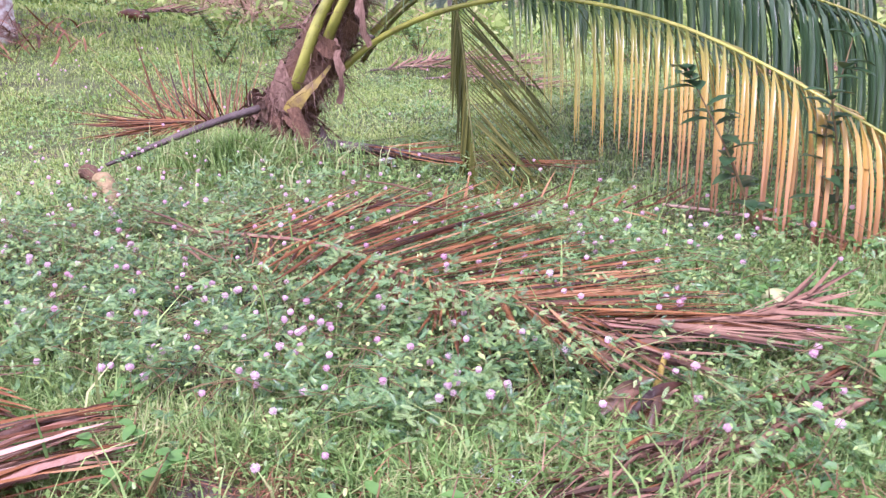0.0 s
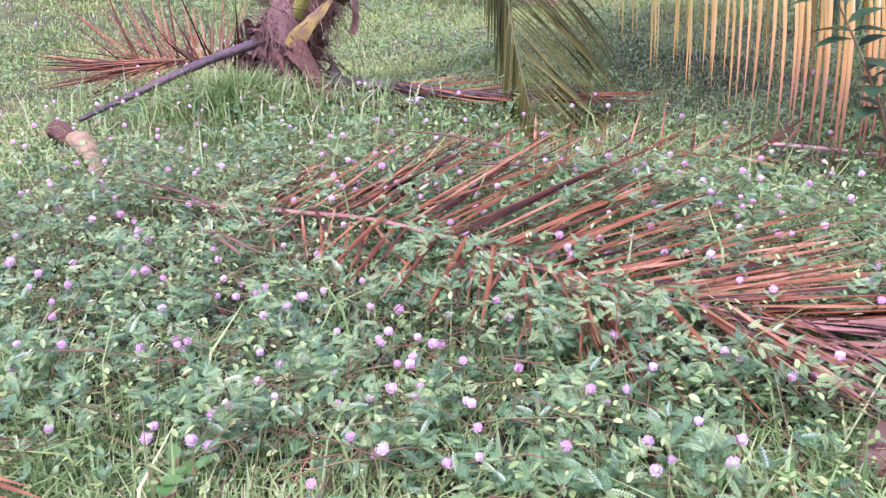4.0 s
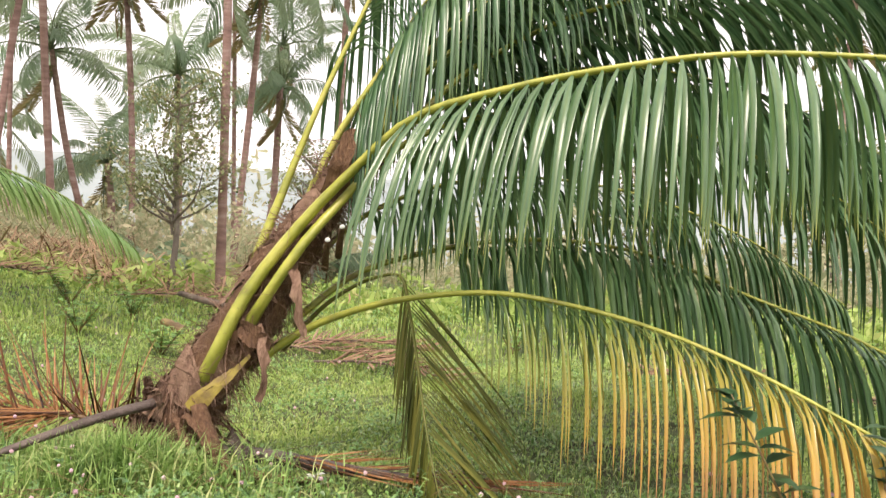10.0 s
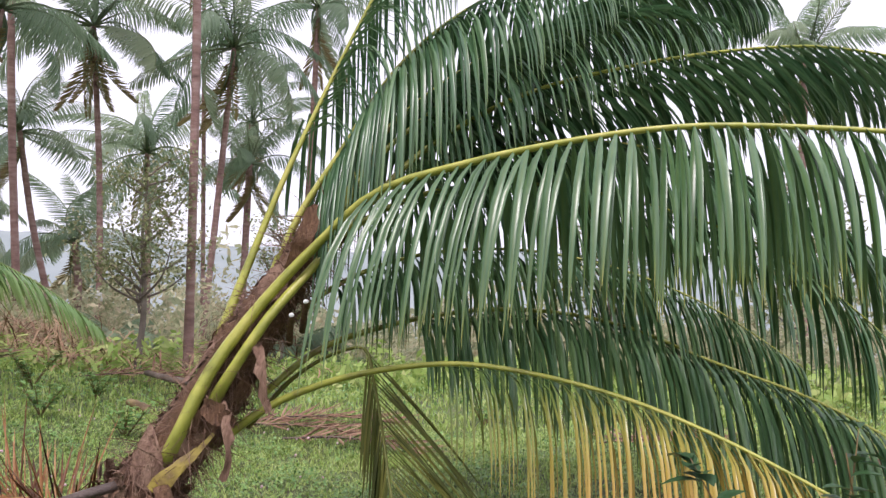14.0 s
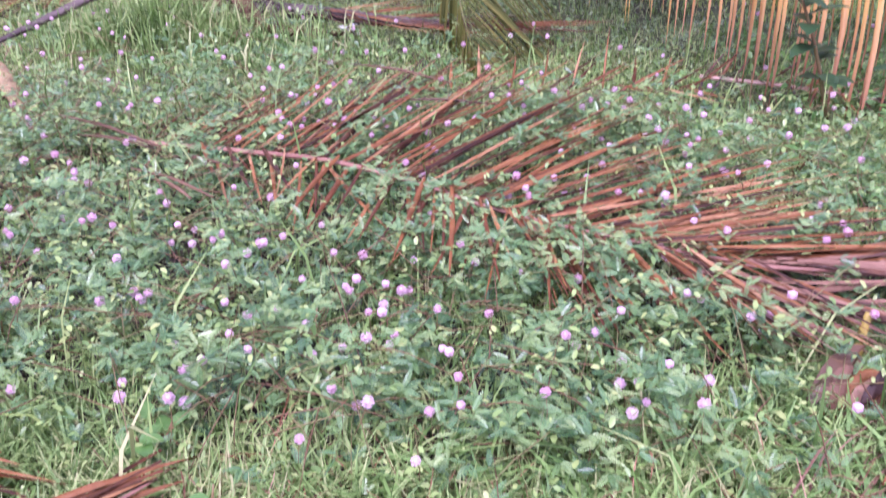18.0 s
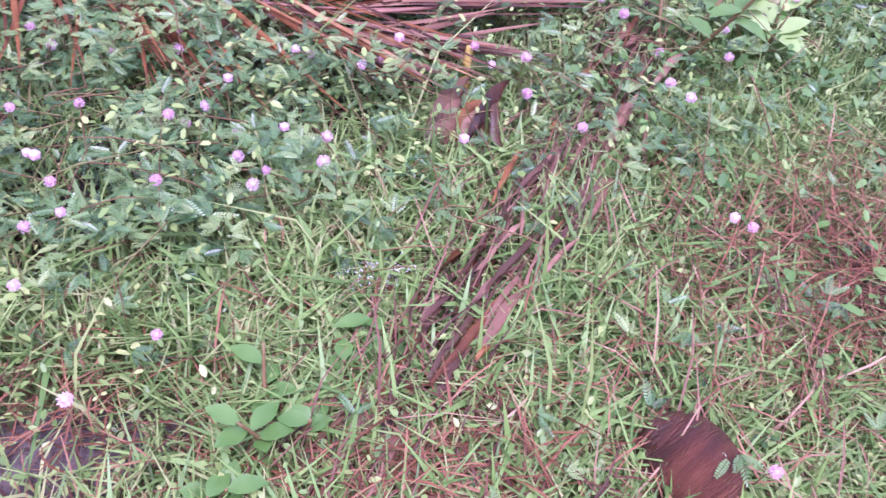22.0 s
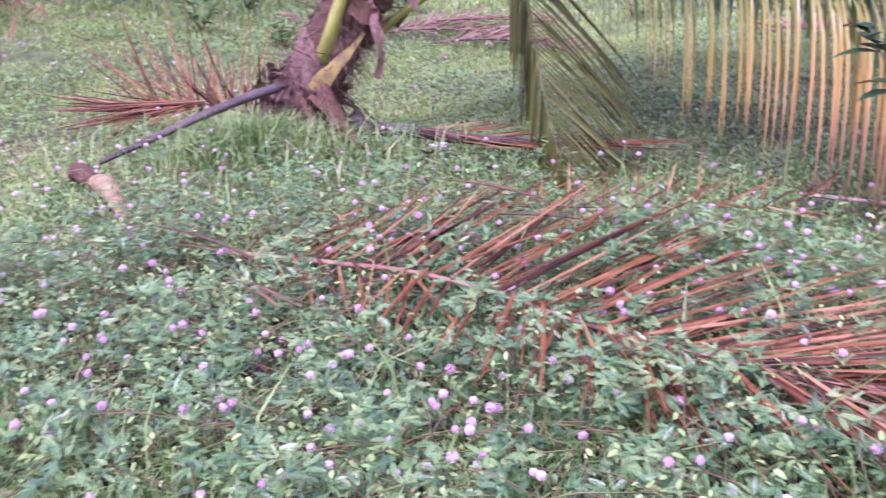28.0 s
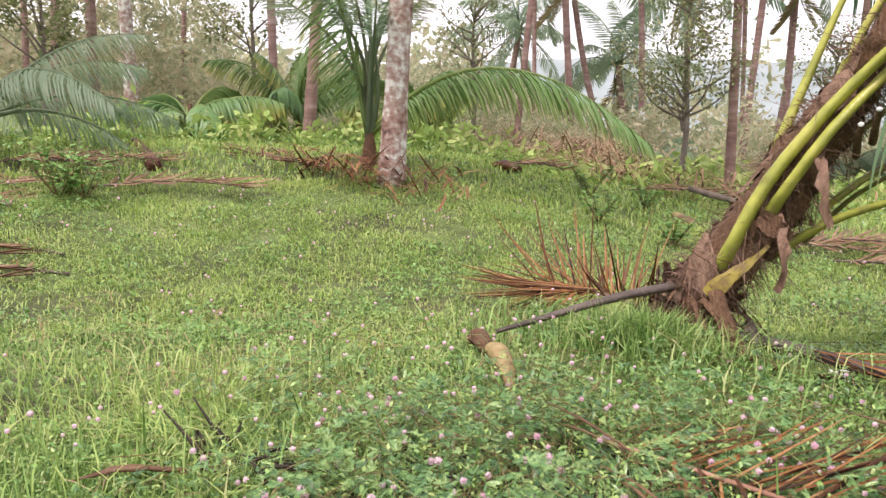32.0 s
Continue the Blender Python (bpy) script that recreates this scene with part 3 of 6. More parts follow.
F2b = [(-1.09, 4.24, 0.68), (-1.00, 4.16, 0.84), (-0.92, 4.14, 0.97), (-0.79, 4.17, 1.19), (-0.60, 4.30, 1.46), (-0.34, 4.50, 1.82), (-0.10, 4.68, 2.14), (0.49, 4.80, 2.56), (1.26, 4.90, 2.83), (1.89, 4.98, 2.97), (2.46, 5.0, 3.02), (3.0, 5.0, 2.95), (3.9, 5.0, 2.6)]
FC = [(-1.14, 4.36, 0.90), (-0.99, 4.55, 1.48), (-0.83, 4.68, 2.02), (-0.66, 4.8, 2.5), (-0.43, 4.9, 3.08), (-0.2, 5.0, 3.6), (0.15, 5.1, 4.1), (0.7, 5.2, 4.4)]
FD = [(-0.92, 4.50, 1.12), (-0.72, 4.58, 1.78), (-0.50, 4.66, 2.19), (-0.19, 4.70, 2.71), (0.22, 4.80, 3.12), (0.70, 4.95, 3.40), (1.15, 5.1, 3.52)]
F4 = [(-0.86, 4.50, 0.78), (-0.58, 4.62, 1.03), (-0.2, 4.66, 1.18), (0.54, 4.56, 1.30), (1.1, 4.36, 1.23), (1.5, 4.15, 1.07), (1.95, 3.90, 0.90), (2.3, 3.6, 0.68), (2.55, 3.3, 0.40), (2.70, 3.06, 0.14)]
F5 = [(-0.93, 4.5, 0.60), (-0.69, 4.52, 0.88), (-0.42, 4.42, 1.04), (-0.28, 4.30, 1.06), (-0.22, 4.20, 0.90), (-0.16, 4.08, 0.68), (-0.09, 3.88, 0.40), (-0.01, 3.66, 0.16), (0.06, 3.46, 0.03)]
F6 = [(-0.50, 4.62, 1.80), (-0.36, 4.78, 2.1), (0.0, 4.95, 2.50), (0.40, 5.1, 2.88), (0.9, 5.25, 3.16), (1.4, 5.35, 3.30), (1.9, 5.4, 3.30)]
F7 = [(-0.48, 4.70, 1.9), (-0.30, 4.85, 2.3), (0.1, 5.1, 2.75), (0.7, 5.4, 3.2), (1.2, 5.55, 3.5), (1.7, 5.65, 3.62), (2.3, 5.65, 3.58)]
LG = lambda a: (lambda s: a * np.interp(s, [0.2, 0.32, 0.6, 0.85, 1.0], [0.55, 0.9, 1.0, 0.75, 0.35]))
LF2 = lambda s: np.interp(s, [0.2, 0.3, 0.6, 0.85, 1.0], [0.92, 1.08, 1.0, 0.75, 0.35])
LF1 = lambda s: np.interp(s, [0.3, 0.4, 0.6, 0.78, 0.9, 1.0], [0.55, 0.85, 0.92, 0.72, 0.46, 0.25])
WF1 = lambda s: np.interp(s, [0.3, 0.5, 0.75, 1.0], [0.62, 0.85, 1.25, 1.5])
BASE_THIN = lambda s: np.interp(s, [0.2, 0.45, 0.65, 1.0], [0.42, 0.75, 1.0, 0.85])
SP = lambda a, b: (lambda s: a + (b - a) * s)
old = lambda s, u: np.interp(s, [0.2, 0.45, 0.62, 0.8, 1.0], [0.20, 0.30, 0.42, 0.56, 0.60]) + np.interp(s, [0.3, 0.5, 0.62, 0.8, 1], [0.14, 0.52, 0.54, 0.36, 0.26]) * u**1.2
half_old = lambda s, u: 0.02 + 0.12 * u**3
fresh = lambda s, u: 0.30 * u**9
dull = lambda s, u: 0.27 + 0.16 * u
under_palm(add_frond(palm, "frond", F1, 0.032, 84, LF1, 0.0105, 1.6, SP(0.5, 0.75), old, 21, True, None, "arching lower frond turning orange", M_petiole, start=0.30, twist=0.6, wide=WF1))
under_palm(add_frond(palm, "frond", F2, 0.055, 148, LF2, 0.0205, 0.75, SP(-0.85, 0.85), fresh, 22, True, None, "long glossy green frond on a yellow petiole", M_petiole, start=0.32, twist=0.7, mid=0.2, lift=-0.45, wide=BASE_THIN))
under_palm(add_frond(palm, "frond", F2b, 0.042, 250, LG(0.80), 0.023, 0.3, SP(0.55, 1.0), fresh, 23, False, None, "", M_petiole, start=0.30, mid=0.08, lift=-0.7))
under_palm(add_frond(palm, "frond", FC, 0.038, 90, LG(1.0), 0.010, 1.5, SP(0.6, 0.9), half_old, 24, False, None, "", M_petiole, start=0.36))
under_palm(add_frond(palm, "frond", FD, 0.040, 125, LG(1.1), 0.014, 0.9, SP(-1.0, 0.5), fresh, 25, False, None, "", M_petiole, start=0.30, lift=0.0, wide=BASE_THIN))
under_palm(add_frond(palm, "frond", F4, 0.030, 180, LG(0.88), 0.0155, 1.2, SP(0.35, 0.95), half_old, 26, False, None, "", M_petiole, start=0.22, mid=0.12, lift=0.0))
under_palm(add_frond(palm, "frond", F5, 0.022, 52, LG(0.80), 0.0078, 0.06, SP(0.9, 0.9), dull, 27, False, M_dull, "snapped frond hanging to the ground", M_dull, start=0.42, twist=0.75, aim={1: (-0.03, -0.06, -1.0, 0.72), -1: (0.80, -0.10, -0.74, 1.12)}))
under_palm(add_frond(palm, "frond", F6, 0.032, 110, LG(1.0), 0.017, 0.8, SP(-0.3, 0.8), fresh, 28, False, None, "", M_petiole, start=0.26))
under_palm(add_frond(palm, "frond", F7, 0.032, 170, LG(0.95), 0.021, 0.9, SP(0.5, 0.85), fresh, 29, False, None, "", M_petiole, start=0.2))
F8 = [(-0.62, 4.55, 1.45), (-0.40, 4.68, 1.75), (-0.04, 4.74, 1.95), (0.48, 4.80, 2.05), (1.25, 4.80, 1.97), (2.05, 4.70, 1.68), (2.6, 4.60, 1.25), (2.95, 4.5, 0.85)]
under_palm(add_frond(palm, "frond", F8, 0.032, 96, LG(0.95), 0.015, 1.0, SP(0.3, 0.85), fresh, 30, False, None, "", M_petiole, start=0.16, mid=0.1, lift=-0.1))

F10 = [(-0.56, 4.60, 1.62), (-0.30, 4.80, 1.95), (0.2, 4.95, 2.22), (0.8, 5.0, 2.36), (1.5, 5.02, 2.32), (2.2, 5.0, 2.08), (2.8, 4.9, 1.68), (3.3, 4.8, 1.2)]
under_palm(add_frond(palm, "frond", F10, 0.032, 180, LG(0.95), 0.021, 0.8, SP(0.1, 0.9), fresh, 32, False, None, "", M_petiole, start=0.24, mid=0.08, lift=-0.1))
F9 = [(-0.80, 4.52, 1.10), (-0.55, 4.62, 1.36), (-0.15, 4.66, 1.56), (0.35, 4.62, 1.64), (0.95, 4.50, 1.58), (1.5, 4.36, 1.38), (2.0, 4.2, 1.05)]
under_palm(add_frond(palm, "frond", F9, 0.026, 120, LG(0.80), 0.013, 0.9, SP(0.2, 0.85), half_old, 31, False, None, "", M_petiole, start=0.14, mid=0.1, lift=-0.2))

# ---- background coconut palms ----
def far_frond_mesh(name, n, L, bend, rise, seed, material, width=0.03, leaf=0.75, ages=(0.0, 0.1), rows=3, start=0.16, droop=1.3):
    """A whole far frond as one mesh, growing along +x from the origin."""
    g = np.random.default_rng(seed)
    u = np.linspace(0, 1, 7)
    pts = np.stack([L * (u - 0.12 * bend * u**2), 0.06 * np.sin(3 * u) * L * g.normal() * 0.3, L * (rise * u - bend * u**2)], -1)
    V0, Q0, T0 = tube(pts, [0.035, 0.022, 0.012, 0.005], 14, 5)
    bl = frond_blocks(pts, n, LG(leaf), width, droop, SP(0.5, 0.9), lambda s, q: ages[0] + ages[1] * q, g, rows=rows, start=start, twist=0.5)
    V, Q, Tr = join([(V0, Q0, T0)] + [(v, q, None) for v, q, _ in bl])
    age = np.concatenate([np.full(len(V0), 0.25)] + [a for _, _, a in bl])
    return np_mesh(name, V, Q, Tr, material, age)


FAR = [far_frond_mesh("frond_mesh", 36, 2.6, b * 1.15, r, 40 + k, M_hazed_palm, 0.024, 0.75, rows=4, droop=1.9) for k, (b, r) in enumerate(((0.5, 0.55), (0.75, 0.6), (0.95, 0.5), (0.6, 0.75)))]
DEAD = [far_frond_mesh("dead_frond_mesh", 24, 2.0, 0.9, 0.1, 60 + k, M_hazed_palm, 0.03, 0.5, (0.55, 0.3), droop=2.0) for k in range(2)]


def coconut_palm(base, top, r, seed, fronds=15, size=1.0, dead=3, wind=0.0, mid=None, lichen=False, band=False, crown=True):
    """A tall coconut palm: a ringed leaning trunk and a crown of drooping fronds."""
    g = np.random.default_rng(seed)
    b, tp = np.array(base, float), np.array(top, float)
    r = r if lichen else r * 0.84
    b[2] = float(gz(b[0], b[1])) - 0.08
    e = new("coconut_palm")
    e.location = b
    pts = [(0, 0, 0)] + ([tuple(np.array(mid) - b)] if mid else [tuple((tp - b) * 0.5 + np.array([g.normal() * 0.06, g.normal() * 0.06, 0]))]) + [tuple(tp - b)]
    n = 40
    V, Q, Tr = tube(pts, [r * 1.3, r * 1.02, r, r * 0.98, r * 0.96, r * 0.93, r * 0.88, r * 0.8], n, 14, 1.0, 0.02, seed)
    ring = 1 + 0.035 * np.sin(np.arange(n) * 2.1)
    C, _ = spline(pts, n)
    V[: n * 14] = ((V[: n * 14].reshape(n, 14, 3) - C[:, None]) * ring[:, None, None]).reshape(-1, 3) + np.repeat(C, 14, axis=0)
    part_np("trunk", np_mesh("trunk", V, Q, Tr, M_lichen if lichen else M_bark, smooth=True), e)
    if band:
        p = spline(pts, 60)[0]
        i = int(np.argmin(np.abs(p[:, 2] + b[2] - 1.40)))
        V, Q, Tr = tube([p[i - 1], p[i + 1]], [r * 1.15, r * 1.15], 4, 14)
        part_np("white_band", np_mesh("white_band", V, Q, Tr, M_white), e, "white painted band")
    if crown:
        tv = Vector(tp - b)
        fronds = int(fronds * 1.35)
        for k in range(fronds):
            a = k * 2.39996 + g.normal() * 0.2
            el = np.interp(k / fronds, [0, 0.25, 0.6, 1], [74, 42, 4, -48]) + g.normal() * 7
            if wind:
                a = a + wind * math.sin(a) * 0.3
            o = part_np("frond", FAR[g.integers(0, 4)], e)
            o.matrix_local = Matrix.Translation(tv) @ Euler((g.normal() * 0.5, radians(-el), a), "XYZ").to_matrix().to_4x4() @ Matrix.Scale(size * g.uniform(0.7, 1.12), 4)
        for k in range(dead):
            o = part_np("dead_frond", DEAD[g.integers(0, 2)], e, "brown dead hanging frond")
            o.matrix_local = Matrix.Translation(tv) @ Euler((g.normal() * 0.3, radians(62 + g.uniform(0, 18)), g.uniform(0, 6.28)), "XYZ").to_matrix().to_4x4() @ Matrix.Scale(size * 0.9, 4)
    return tagged(e, "tall coconut palm with a ringed reddish-brown trunk" if not lichen else "coconut palm trunk speckled with white lichen", "palm tree", "background coconut palms")


coconut_palm((-8.9, 17.7, 0), (-9.6, 17.3, 12.0), 0.095, 101)
coconut_palm((-8.2, 20.2, 0), (-8.75, 20.0, 8.0), 0.09, 102, 15, 1.05, 6, band=True)
coconut_palm((-3.62, 12.3, 0), (-3.95, 12.2, 9.5), 0.078, 103)
coconut_palm((-5.96, 21.0, 0), (-5.55, 21.1, 7.9), 0.10, 104, 17, 1.15, 4, mid=(-5.75, 21.0, 3.5))
coconut_palm((-5.98, 25.1, 0), (-5.96, 25.1, 6.8), 0.13, 105, 9, 1.0, 9)
coconut_palm((-9.84, 28.1, 0), (-10.16, 28.0, 6.3), 0.13, 106, 16, 1.2, 2)
coconut_palm((-10.64, 23.5, 0), (-11.9, 22.9, 5.9), 0.11, 107, 14, 1.0, 3, mid=(-11.45, 23.1, 3.3))
coconut_palm((-11.2, 25.4, 0), (-11.26, 25.4, 3.0), 0.14, 108, 15, 1.0, 3)
coconut_palm((-4.0, 23.5, 0), (-3.8, 23.5, 9.9), 0.11, 109, 15, 1.1, 3)
coconut_palm((-6.73, 23.9, 0), (-7.3, 23.7, 12.0), 0.075, 110)
coconut_palm((-8.9, 15.0, 0), (-8.6, 15.6, 6.8), 0.08, 111, 13, 0.95, 3)
coconut_palm((10.0, 22.8, 0), (10.0, 22.8, 8.6), 0.14, 112, 15, 1.1, 2)
coconut_palm((-5.78, 23.0, 0), (-5.4, 23.0, 5.2), 0.08, 113, 11, 0.8, 5)
coconut_palm((-11.6, 20.7, 0), (-11.8, 20.6, 9.0), 0.07, 114)
coconut_palm((-15.6, 25.4, 0), (-15.1, 25.6, 4.2), 0.14, 115, 14, 1.0, 1)
coconut_palm((-5.38, 6.52, 0), (-5.12, 6.75, 7.5), 0.12, 116, lichen=True)
coconut_palm((-9.05, 9.06, 0), (-8.7, 9.3, 9.0), 0.10, 117, 14, 0.9)
coconut_palm((-11.57, 10.8, 0), (-11.75, 10.6, 10.0), 0.09, 118)
coconut_palm((-11.47, 7.74, 0), (-11.75, 7.3, 9.0), 0.10, 119, lichen=True)
coconut_palm((-15.15, 9.4, 0), (-15.2, 9.3, 9.5), 0.12, 120, 0, 1.0, 0, crown=False)
coconut_palm((-17.2, 9.8, 0), (-17.1, 10.1, 9.0), 0.10, 121)
coconut_palm((-17.6, 9.4, 0), (-17.5, 9.6, 8.0), 0.08, 122)
coconut_palm((-18.95, 14.4, 0), (-18.7, 14.7, 9.0), 0.08, 123)


def young_palm(base, seed, n, L, rise, spread_deg, material=None, leaf=0.6, width=0.018, label="young coconut palm with broad pale-green fronds", start=0.16):
    """A young trunkless palm: long petioles that fan out from the ground."""
    g = np.random.default_rng(seed)
    e = new("young_palm")
    x, y = base
    e.location = (x, y, float(gz(x, y)) - 0.05)
    V, Q, Tr = tube([(0, 0, 0), (0.02, 0, 0.3), (0.0, 0.02, 0.6)], [0.085, 0.07, 0.03], 10, 10, 1, 0.1, seed)
    part_np("stem", np_mesh("stem", V, Q, Tr, M_fibre, smooth=True), e)
    for k in range(n):
        a = k * 2.39996 + g.normal() * 0.25
        me = far_frond_mesh("frond_mesh", 56, L * g.uniform(0.8, 1.1), g.uniform(0.45, 0.85), rise * g.uniform(0.7, 1.2), seed * 50 + k, material or M_young, width, leaf, (0.02, g.choice([0.15, 0.15, 0.5])), 4, start)
        o = part_np("frond", me, e)
        o.matrix_local = Matrix.Translation((0, 0, 0.35)) @ Euler((0, radians(-g.uniform(*spread_deg)), a), "XYZ").to_matrix().to_4x4()
    return tagged(e, label, "palm tree", "young palms")


cp = young_palm((-6.1, 7.0), 5, 12, 2.6, 0.5, (62, 84), M_hazed_palm, 0.45, 0.007, "clump-forming young coconut palm with tall olive petioles", 0.55)
for a, L, bend, rise, el in ((0.30, 3.3, 0.94, 0.66, 18), (0.75, 2.7, 0.80, 0.75, 14), (2.9, 2.0, 0.3, 1.0, 30), (4.2, 2.4, 0.25, 1.0, 35)):
    o = part_np("frond", far_frond_mesh("frond_mesh", 60, L, bend, rise, int(a * 100), M_young, 0.015, 0.72, (0.0, 0.3), 4), cp)
    o.matrix_local = Matrix.Translation((0, 0, 0.4)) @ Euler((0, radians(-el), a), "XYZ").to_matrix().to_4x4()
young_palm((-11.0, 8.4), 6, 9, 1.7, 0.45, (5, 30))
young_palm((-9.6, 4.45), 7, 14, 2.4, 0.4, (2, 34), M_hazed_palm, 0.6, 0.013)
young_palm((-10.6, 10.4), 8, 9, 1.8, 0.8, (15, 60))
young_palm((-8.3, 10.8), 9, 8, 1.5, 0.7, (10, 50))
young_palm((-3.0, 17.5), 10, 8, 1.4, 0.4, (5, 35), M_hazed_palm)
young_palm((-6.6, 17.0), 12, 8, 1.2, 0.4, (5, 35), M_hazed_palm)


# ---- dead fronds on the ground ----
def dry_frond(name, label, pts, groups, seed, r0=0.016, material=None, stem=None, width=0.0072, group=""):
    """A fallen dead frond. groups: (s0, s1, side, count, angle at s0, angle at s1, length at s0, at s1, rise), angles from the rachis in degrees."""
    g = np.random.default_rng(seed)
    P = np.array(pts, float)
    o = P[0].copy()
    P = P - o
    e = new(name)
    e.location = o
    V, Q, Tr = tube(P, [r0, r0 * 0.9, r0 * 0.6, r0 * 0.3], 24, 7, 0.7)
    part_np("rachis", np_mesh("rachis", V, Q, Tr, stem or M_tan, smooth=True), e, "straw-coloured midrib")
    C, T = spline(P, 80)
    for s0, s1, sd, n, a0, a1, l0, l1, rise, *own in groups:
        for k in range(n):
            u = (k + 0.5) / n
            i = int(np.clip((s0 + (s1 - s0) * u) * 79, 0, 79))
            t = math.atan2(T[i][1], T[i][0])
            a = t + sd * radians(a0 + (a1 - a0) * u + g.normal() * 8)
            L = (l0 + (l1 - l0) * u) * g.uniform(0.75, 1.1)
            q = np.linspace(0, 1, 5)
            up = rise * g.uniform(0.4, 1.5)
            Cc = np.stack([q * L * math.cos(a), q * L * math.sin(a), q * L * up - (0.03 + 0.08 * up) * L * q**2 * g.uniform(0.0, 1.3)], -1)
            bend = g.normal() * 0.03 * L
            Cc[:, 0] += -math.sin(a) * bend * q**2
            Cc[:, 1] += math.cos(a) * bend * q**2
            tw = g.uniform(-0.7, 0.7)
            S = np.tile([-math.sin(a) * math.cos(tw), math.cos(a) * math.cos(tw), math.sin(tw)], (5, 1))
            W = width * g.uniform(0.6, 1.2) * np.array([0.6, 1.0, 0.9, 0.6, 0.1])
            V, Q, _ = ribbon(Cc, S, W, g.uniform(0.4, 1.1))
            lf = part_np("leaflet", np_mesh("leaflet", V, Q, None, own[0] if own else material or M_rust), e)
            lf.location = C[i] + [0, 0, g.uniform(-0.01, 0.03)]
    return tagged(e, label, "palm frond", group)


DF = "fallen dead fronds"
dry_frond("fallen_frond", "fallen rust-red dead frond half buried in flowering weeds",
          [(-1.15, 2.44, 0.09), (-0.62, 2.195, 0.165), (-0.35, 2.08, 0.195), (-0.11, 1.97, 0.19), (0.19, 1.825, 0.165), (0.46, 1.72, 0.16), (0.66, 1.65, 0.155), (0.95, 1.60, 0.15)],
          [(0.08, 0.34, 1, 22, 96, 90, 0.62, 0.95, 0.03), (0.30, 0.60, 1, 44, 92, 78, 1.05, 1.0, 0.045), (0.56, 0.80, 1, 36, 76, 40, 0.95, 0.75, 0.03),
           (0.76, 1.0, 1, 34, 42, 10, 0.7, 0.5, 0.05), (0.14, 0.4, -1, 12, 40, 55, 0.35, 0.45, -0.02),
           (0.36, 0.50, -1, 7, 70, 66, 0.36, 0.42, 0.0, M_orange), (0.50, 0.72, -1, 26, 66, 54, 0.42, 0.44, 0.012, M_orange), (0.66, 0.92, -1, 24, 56, 32, 0.50, 0.45, -0.03)], 201, 0.012, width=0.0066, group=DF)
for k, (x0, y0, x1, y1, z0) in enumerate(((-1.36, 2.46, -0.92, 2.21, 0.17), (-1.26, 2.34, -0.95, 2.24, 0.15), (-0.95, 2.05, -0.64, 1.87, 0.17), (-0.90, 2.16, -0.66, 2.10, 0.16), (-0.86, 1.98, -0.70, 1.86, 0.17), (-0.42, 2.86, -0.02, 2.66, 0.24), (-0.27, 2.55, 0.16, 2.53, 0.21))):
    V, Q, Tr = tube([(x0, y0, z0), ((x0 + x1) / 2, (y0 + y1) / 2 + 0.004, z0 + 0.012), (x1, y1, z0)], [0.003, 0.009, 0.004], 9, 6, 0.5, 0.1, 70 + k)
    tagged(new("dead_rod", np_mesh("dead_rod", V, Q, Tr, M_rod)), "split dark dead midrib lying on the weeds", "palm debris", "dead rods")
# longer rods stuck upright at the far side
dry_frond("fallen_frond", "crossed dark rods of a dead frond standing out of the weeds",
          [(-0.20, 3.02, 0.08), (0.1, 2.95, 0.11), (0.5, 2.95, 0.12), (0.95, 3.05, 0.09)],
          [(0.0, 1.0, 1, 18, 60, 20, 0.30, 0.30, 0.25), (0.0, 1.0, -1, 12, 150, 60, 0.30, 0.28, 0.15), (0.1, 0.9, 1, 8, 110, 60, 0.22, 0.22, 0.6)], 202, 0.005, M_rust, M_rod, group=DF)
dry_frond("fallen_frond", "dead frond with stiff brown rods fanned upright beside the trunk",
          [(-1.72, 4.40, 0.12), (-1.98, 4.42, 0.17), (-2.22, 4.40, 0.18), (-2.44, 4.34, 0.14)],
          [(0.0, 0.9, -1, 22, 100, 40, 0.26, 0.34, 1.6), (0.1, 1.0, -1, 22, 80, 10, 0.34, 0.46, 0.75), (0.0, 0.6, 1, 14, 130, 40, 0.22, 0.3, 1.5), (0.3, 1.0, -1, 20, 40, -10, 0.52, 0.62, 0.22),
           (0.4, 1.0, 1, 34, 40, -14, 0.55, 0.62, 0.06), (0.5, 1.0, 1, 34, 70, 10, 0.50, 0.55, -0.04), (0.4, 1.0, 1, 20, 100, 60, 0.42, 0.45, -0.12)], 203, 0.018, M_rust, M_rod, 0.0075, group=DF)
dry_frond("fallen_frond", "dry brown frond lying flat behind the palm's base",
          [(-1.15, 4.05, 0.14), (-0.85, 4.03, 0.13), (-0.4, 3.98, 0.10), (0.2, 3.95, 0.08)],
          [(0.2, 1.0, 1, 24, 35, 10, 0.5, 0.5, 0.03), (0.2, 1.0, -1, 24, 30, 10, 0.5, 0.5, 0.03)], 204, 0.055, M_rust, M_darkpet, group=DF)
gb = np.random.default_rng(205)
sheaf = tagged(new("dead_leaf_sheaf"), "sheaf of broad tan dead palm strips with frayed ends", "palm debris")
sheaf.location = (-0.85, 0.55, 0)
